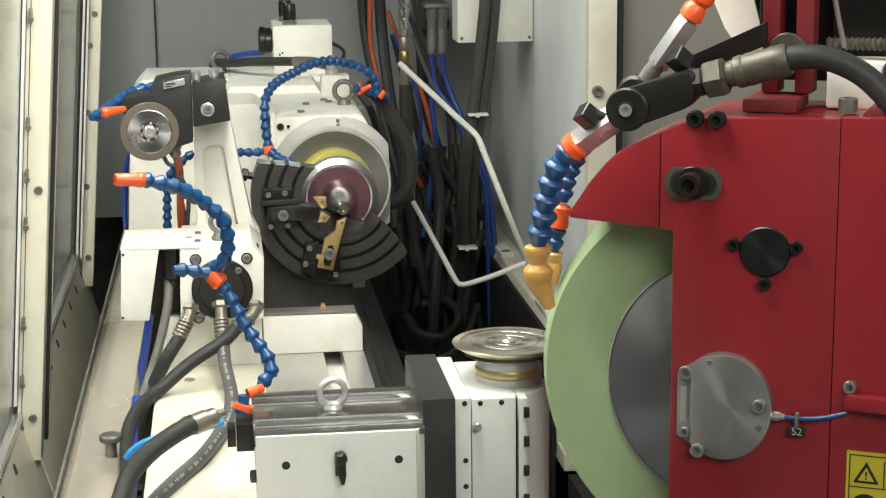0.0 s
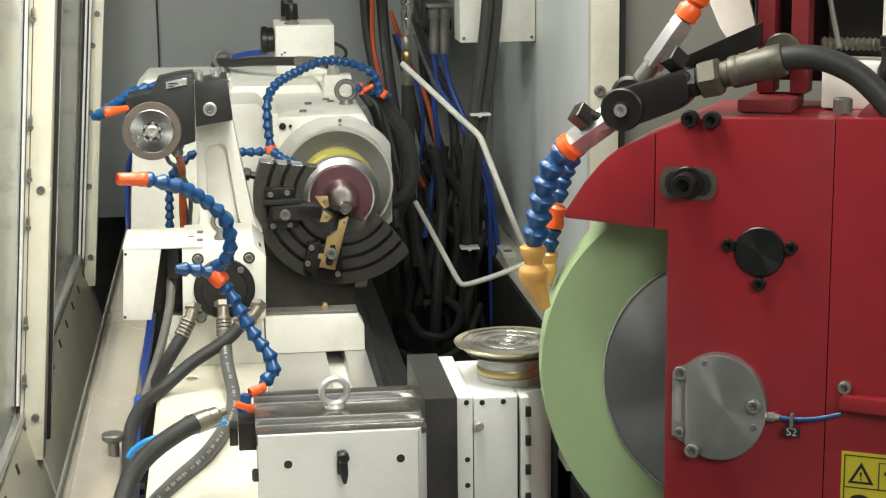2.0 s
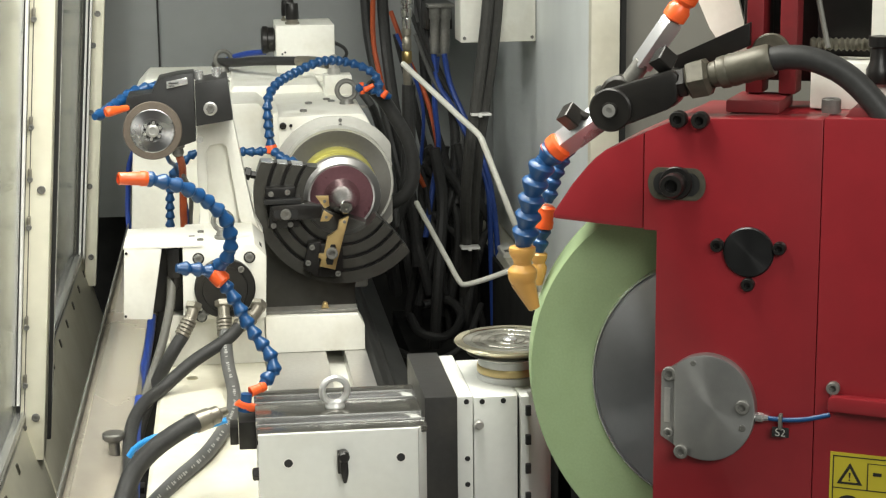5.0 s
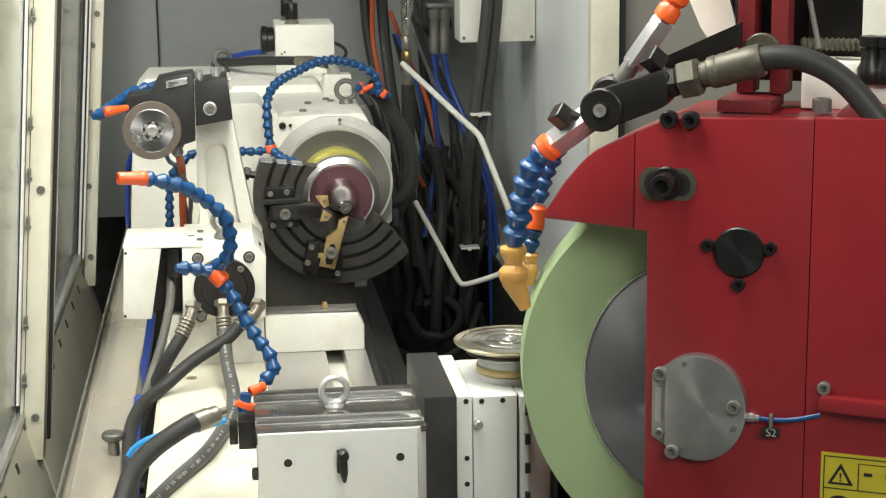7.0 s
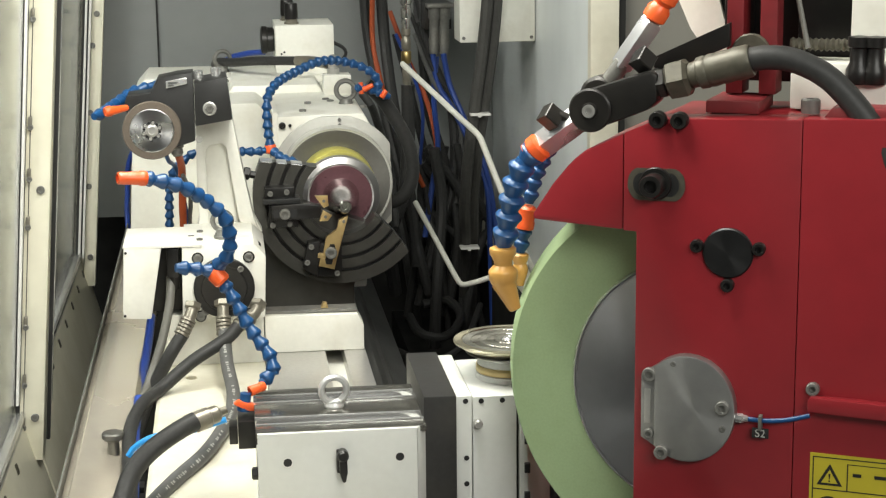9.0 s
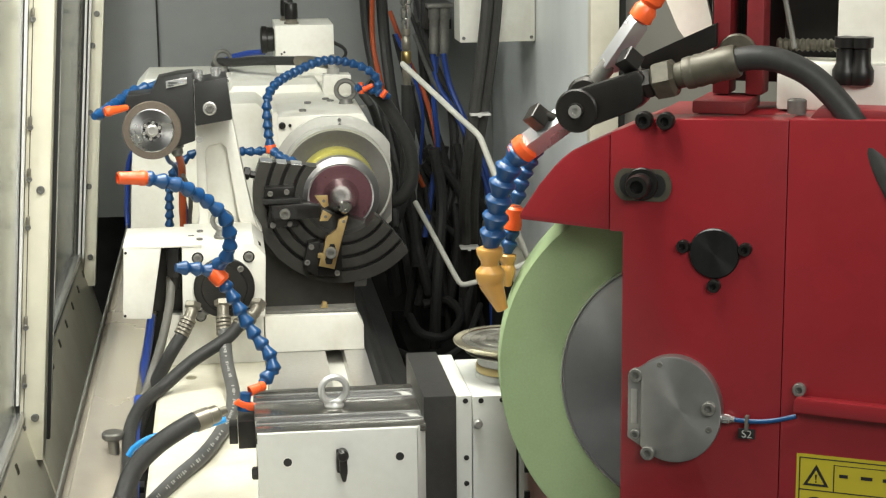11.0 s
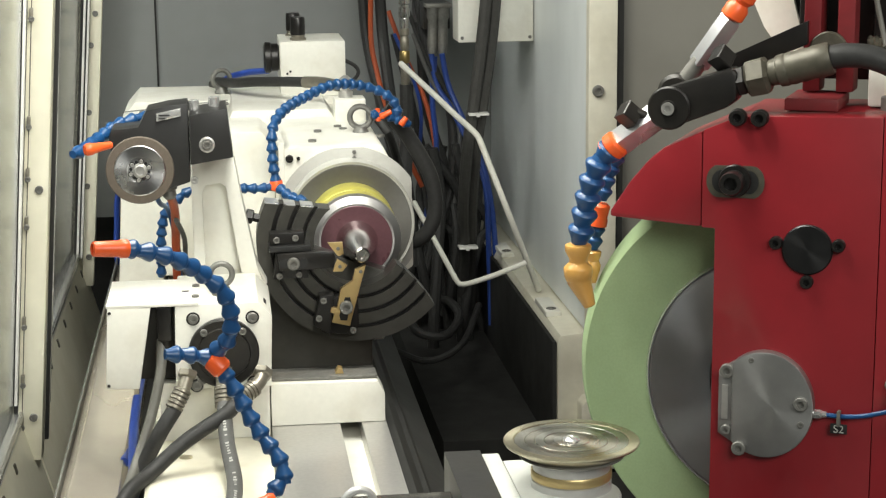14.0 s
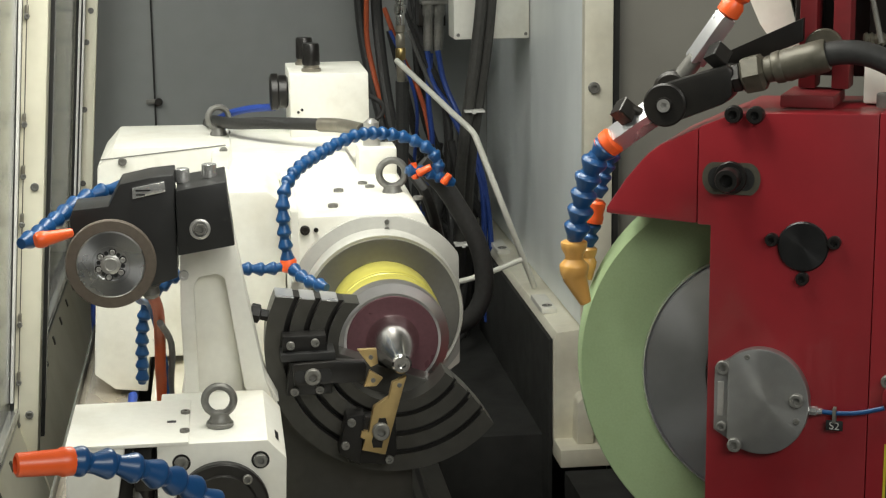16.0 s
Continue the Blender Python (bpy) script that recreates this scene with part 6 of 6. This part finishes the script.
    for lo, hi in (((0.184, -0.058), (0.336, -0.0565)), ((0.184, -0.105), (0.336, -0.1035)), ((0.184, -0.256), (0.1855, -0.0565)), ((0.3345, -0.256), (0.336, -0.0565)), ((0.232, -0.1035), (0.2335, -0.064)), ((0.232, -0.065), (0.336, -0.064))):
        box(b, (lo[0], F0 - 0.0030, lo[1]), (hi[0], F0 - 0.0026, hi[1]), 0)
    part("border", b, INK, st)
    b = B()
    for tri, y in (([(0.190, -0.098), (0.226, -0.098), (0.208, -0.066)], F0 - 0.003),):
        slab(b, tri, y, F0 - 0.0026, 0)
    tri_ob = part("triangle", b, INK, st)
    b = B(); slab(b, [(0.1965, -0.0945), (0.2195, -0.0945), (0.208, -0.0745)], F0 - 0.0034, F0 - 0.0031, 0); part("triangle_field", b, STICKER, st)
    b = B(); slab(b, [(0.2065, -0.0805), (0.2095, -0.0805), (0.2088, -0.0885), (0.2072, -0.0885)], F0 - 0.0038, F0 - 0.0035, 0); box(b, (0.2068, F0 - 0.0038, -0.0925), (0.2092, F0 - 0.0035, -0.0903), 0); part("mark", b, INK, st)
    b = B(); lathe(b, (0.208, F0 - 0.0026, -0.135), (0, -1, 0), [(0.021, 0), (0.021, 0.0004), (0.013, 0.0004)], 32); part("sign", b, INK, st)
    for k in range(4):
        for j in range(3):
            b = B(); x = 0.24 + j * 0.03 + 0.004 * k
            box(b, (x, F0 - 0.0030, -0.082 - k * 0.045), (x + 0.012 + 0.004 * ((k + j) % 3), F0 - 0.0026, -0.077 - k * 0.045), 0); part("print_bar", b, INK, st)
    # top screws and flat
    for x in (-0.046, -0.015):
        hex_bolt(t, (x, F0 - 0.001, 0.4135), (0, -1, 0), 0.0125, 0.016, BLACK_STEEL, "bolt")
    b = B(); box(b, (0.008, -0.05, 0.418), (0.084, 0.06, 0.436), 0.003); part("bracket_foot", b, RED_WORN, t, "worn red bracket foot")
    for x0, x1 in ((0.021, 0.046), (0.069, 0.094)):
        b = B(); box(b, (x0, 0.02, 0.438), (x1, 0.07, 0.80), 0.003); part("bracket_post", b, RED_WORN, t, "scraped red bracket post")
    b = B(); lathe(b, (0.058, 0.019, 0.498), (0, -1, 0), [(0.028, 0), (0.028, 0.006), (0.026, 0.008), (0, 0.008)], 36); part("washer", b, OILY, t)
    b = B(); box(b, (0.118, 0.0, 0.421), (0.275, 0.09, 0.488), 0.004); part("cable_housing", b, CREAM, t, "cream cable housing on the head")
    b = B(); box(b, (0.196, 0.03, 0.44), (0.48, 0.3, 0.80), 0.004); part("motor_cover", b, CREAM, t, "cream motor cover")
    b = B(); slab(b, [(0.178, 0.420), (0.19, 0.435), (0.30, 0.435), (0.33, 0.42)], -0.08, -0.02, 0.003); part("cast_pad", b, RED_WORN, t)
    for x in (0.157, 0.21):
        b = B(); lathe(b, (x, -0.055, 0.424), (0, 0, 1), [(0.013, 0), (0.0135, 0.002), (0.0135, 0.018), (0.011, 0.02), (0.006, 0.02), (0.006, 0.012), (0, 0.012)], 18); part("bolt", b, STEEL_DULL, t)
    b = B(); box(b, (0.11, 0.10, 0.44), (0.194, 0.168, 0.80), 0.004); part("motor_body", b, BLACK_STEEL, t)
    b = B(); box(b, (0.00, 0.10, 0.50), (0.035, 0.16, 0.80), 0.006); part("cable_clip", b, BLACK_STEEL, t)
    b = B(); slab(b, [(-0.13, 0.80), (-0.105, 0.62), (-0.06, 0.52), (-0.02, 0.465), (0.006, 0.46), (-0.004, 0.52), (-0.020, 0.58), (-0.026, 0.64), (-0.026, 0.80)], 0.14, 0.15, 0.002); part("rear_sheet", b, CREAM, t, "white rear cover sheet")
    b = B(); box(b, (-0.040, 0.17, 0.44), (0.194, 0.30, 0.80), 0.004); part("motor_frame", b, BLACK_STEEL, t, "black motor frame behind the bracket")
    for x in ((0.213, 0.020, 0.496)[0], (0.235, 0.020, 0.497)[0]):
        b = B(); lathe(b, (x, 0.0, 0.46), (0, 0, 1), [(0.016, 0), (0.018, 0.004), (0.018, 0.02), (0.013, 0.03), (0.013, 0.05), (0.016, 0.052), (0.016, 0.066), (0, 0.068)], 18); part("cable_gland", b, BLACK_STEEL, t)
    b = B(); lathe(b, (0.11, 0.04, 0.510), (1, 0, 0), [(0.007, 0)] + [(0.007 + 0.003 * (k % 2), 0.004 * k) for k in range(1, 30)], 12); part("spring_tube", b, OILY, t)
    b = B(); tube(b, [(0.112, 0.05, 0.60), (0.125, 0.04, 0.55), (0.137, 0.03, 0.505)], 0.004, 8); part("wire", b, CABLE_GREY, t)
    return t


def build_coolant_feed():
    t = head_thing("coolant_feed", "jointed coolant pipe with blue links and ochre nozzle", "coolant feed")
    y = -0.07
    # thick hose arching over the head
    b = B(); tube(b, [(0.070, y, 0.496), (0.10, y, 0.501), (0.14, y, 0.496), (0.19, y, 0.469), (0.25, y - 0.01, 0.404), (0.31, y - 0.03, 0.315)], 0.0172, 20, 0.012); part("feed_hose", b, RUBBER, t)
    b = B(); lathe(b, (-0.014, y, 0.471), (0.95, 0, 0.27), [(0.014, 0), (0.018, 0.006), (0.019, 0.016), (0.0225, 0.018), (0.0235, 0.028), (0.0222, 0.031), (0.0238, 0.036), (0.0225, 0.048), (0.0238, 0.053), (0.0226, 0.066), (0.0238, 0.072), (0.0235, 0.090), (0.0215, 0.094)], 24); part("ferrule", b, OILY, t, "oily crimped steel hose end")
    b = B(); lathe(b, (-0.042, y, 0.463), (0.95, 0, 0.24), [(0.022, 0), (0.0285, 0.004), (0.0295, 0.028), (0.022, 0.033)], 6); part("union_nut", b, OILY, t, "oily steel union nut")
    b = B(); lathe(b, (-0.058, y, 0.459), (0.95, 0, 0.22), [(0.016, 0), (0.0225, 0.004), (0.0225, 0.014), (0.018, 0.019)], 6); part("nut", b, BLACK_STEEL, t)
    b = B(); slab(b, [(-0.150, 0.390), (-0.170, 0.402), (-0.178, 0.424), (-0.165, 0.446), (-0.062, 0.481), (-0.052, 0.474), (-0.052, 0.436), (-0.066, 0.424)], y - 0.022, y + 0.024, 0.006); part("knuckle", b, BLACK_STEEL, t)
    b = B(); lathe(b, (-0.149, y - 0.022, 0.421), (0, -1, 0), [(0.0315, 0), (0.0315, 0.004), (0.029, 0.006), (0.012, 0.006), (0.011, 0.010), (0.005, 0.010), (0.005, 0.006), (0, 0.006)], 32); part("pivot", b, BLACK_STEEL, t)
    b = B(); lathe(b, (-0.149, y - 0.028, 0.421), (0, -1, 0), [(0.0095, 0), (0.0095, 0.006), (0.005, 0.006), (0.005, 0.003), (0, 0.003)], 20); part("pivot_screw", b, STEEL, t)
    # square silver pipe to the links
    def bar(p, q, w, mat, name):
        p, q = Vector(p), Vector(q)
        bm = B(); lathe(bm, p, q - p, [(w * 0.9, 0), (w, 0.003), (w, (q - p).length - 0.003), (w * 0.9, (q - p).length)], 4)
        return part(name, bm, mat, t)
    bar((-0.165, y + 0.004, 0.412), (-0.232, y + 0.004, 0.362), 0.0205, ALUMINIUM, "silver_bar")
    b = B(); lathe(b, (-0.228, y, 0.366), (-0.74, 0, -0.62), [(0.017, 0), (0.021, 0.004), (0.021, 0.016), (0.017, 0.020), (0.019, 0.026)], 20); part("collar", b, ORANGE, t)
    coolant_chain(t, [(-0.241, y, 0.354), (-0.262, y, 0.328), (-0.275, y + 0.005, 0.29), (-0.285, y + 0.012, 0.25), (-0.297, y + 0.02, 0.198)], 0.0195, BLUE, "large_link", 1.4)
    b = B(); lathe(b, (-0.297, y + 0.02, 0.204), (0.01, 0, -1), [(0.016, 0), (0.0200, 0.002), (0.0205, 0.004), (0.0200, 0.011), (0.0140, 0.022), (0.0138, 0.028), (0.0215, 0.036), (0.0225, 0.039), (0.0215, 0.050), (0.0180, 0.058)], 28); part("nozzle_body", b, TAN, t, "ochre plastic nozzle")
    b = B(); lathe(b, (-0.296, y + 0.02, 0.150), (0.42, 0.05, -1), [(0.0192, 0), (0.0165, 0.012), (0.0090, 0.046), (0.0065, 0.047), (0.005, 0.03), (0, 0.03)], 24); part("nozzle_tip", b, TAN, t)
    # second thinner hose behind
    y2 = 0.035
    coolant_chain(t, [(-0.242, y2, 0.36), (-0.272, y2, 0.30), (-0.285, y2, 0.250)], 0.0125, BLUE, "small_link")
    b = B(); lathe(b, (-0.285, y2, 0.252), (-0.14, 0, -1), [(0.010, 0), (0.0145, 0.004), (0.0125, 0.022), (0.0140, 0.026), (0.0135, 0.036)], 18); part("collar", b, ORANGE, t)
    coolant_chain(t, [(-0.291, y2, 0.214), (-0.295, y2, 0.196), (-0.298, y2, 0.174)], 0.0125, BLUE, "small_link")
    b = B(); lathe(b, (-0.298, y2, 0.177), (0, 0, -1), [(0.010, 0), (0.0135, 0.003), (0.0125, 0.010), (0.0095, 0.017), (0.0125, 0.024), (0.0115, 0.032), (0.0055, 0.052), (0.003, 0.052)], 18); part("small_nozzle", b, TAN, t)
    # upper branch
    b = B(); lathe(b, (-0.153, y + 0.06, 0.437), (0, -1, 0), [(0.026, 0), (0.027, 0.003), (0.027, 0.03), (0.022, 0.034)], 28); part("rear_knuckle", b, BLACK_STEEL, t)
    b = B(); rod(b, (-0.140, y + 0.04, 0.455), (-0.118, y + 0.04, 0.485), 0.013); part("neck", b, STEEL_DULL, t)
    bar((-0.122, y + 0.04, 0.478), (-0.076, y + 0.04, 0.545), 0.0168, ALUMINIUM, "silver_bar")
    b = B(); lathe(b, (-0.076, y + 0.04, 0.546), (0.5, 0, 0.8), [(0.013, 0), (0.0175, 0.003), (0.0175, 0.018), (0.0125, 0.026), (0.0175, 0.033), (0.017, 0.05), (0.0125, 0.062), (0.0175, 0.07), (0.017, 0.12)], 20); part("collar", b, ORANGE, t)
    b = B(); slab(b, [(-0.085, 0.488), (-0.076, 0.462), (0.03, 0.508), (0.03, 0.542)], y + 0.07, y + 0.085, 0.002); part("stay", b, BLACK_STEEL, t)
    # square clamp knobs
    for x, z, yy in ((-0.212, 0.408, y - 0.01), (-0.078, 0.492, y + 0.0)):
        b = B(); lathe(b, (x, yy, z), (0.7, -0.5, 0.35), [(0.017, -0.014), (0.019, -0.012), (0.019, 0.010), (0.017, 0.012)], 4); part("clamp_knob", b, BLACK_STEEL, t)
    b = B(); rod(b, (-0.205, y - 0.005, 0.412), (-0.175, y, 0.40), 0.007); part("screw", b, BLACK_STEEL, t)


build_hall()
build_enclosure()
build_left_side()
hanging_cables()
static_blue_cables()
build_table()
build_workhead()
build_tool_carrier()
build_truing_unit()
build_front_block()
build_dresser()
build_hoses()
build_grinding_head()
build_coolant_feed()

# table travel towards the operator, in metres
TABLE_ROWS = [(0.0, -0.0136), (1.0, -0.0115), (2.0, -0.0093), (3.0, -0.0085), (4.0, -0.0058), (6.5, -0.0043), (8.0, -0.0032), (9.0, -0.0016), (11.5, 0.0), (12.5, 0.0), (12.78, -0.001),
              (13.0, -0.0285), (13.25, -0.136), (13.5, -0.263), (14.0, -0.5274), (14.5, -0.7715), (15.0, -1.039), (15.5, -1.3007), (15.6, -1.335), (15.75, -1.35), (16.0, -1.35)]
# grinding head travel across, in metres
HEAD_ROWS = [(0.0, -0.0608), (1.0, -0.0658), (2.0, -0.0717), (3.0, -0.0775), (4.0, -0.0837), (6.5, -0.0980), (7.0, -0.1017), (7.5, -0.1042), (8.0, -0.1077), (8.5, -0.1127), (9.0, -0.1175), (10.0, -0.1275), (11.0, -0.1372),
             (11.15, -0.1325), (11.3, -0.1024), (11.4, -0.0800), (11.5, -0.0566), (11.7, -0.0240), (12.0, -0.0040), (12.3, 0.0), (16.0, 0.0)]


def motions():
    for t in RIDERS:
        x, y, z = t["base"]
        walk(t, [(s, pose(x, y + d, z)) for s, d in TABLE_ROWS])
    for t in HEAD_THINGS:
        x, y, z = HEAD_AT
        walk(t, [(s, pose(x + d * HEAD_SIZE, y, z, 0, 0, HEAD_TURN)) for s, d in HEAD_ROWS])


motions()
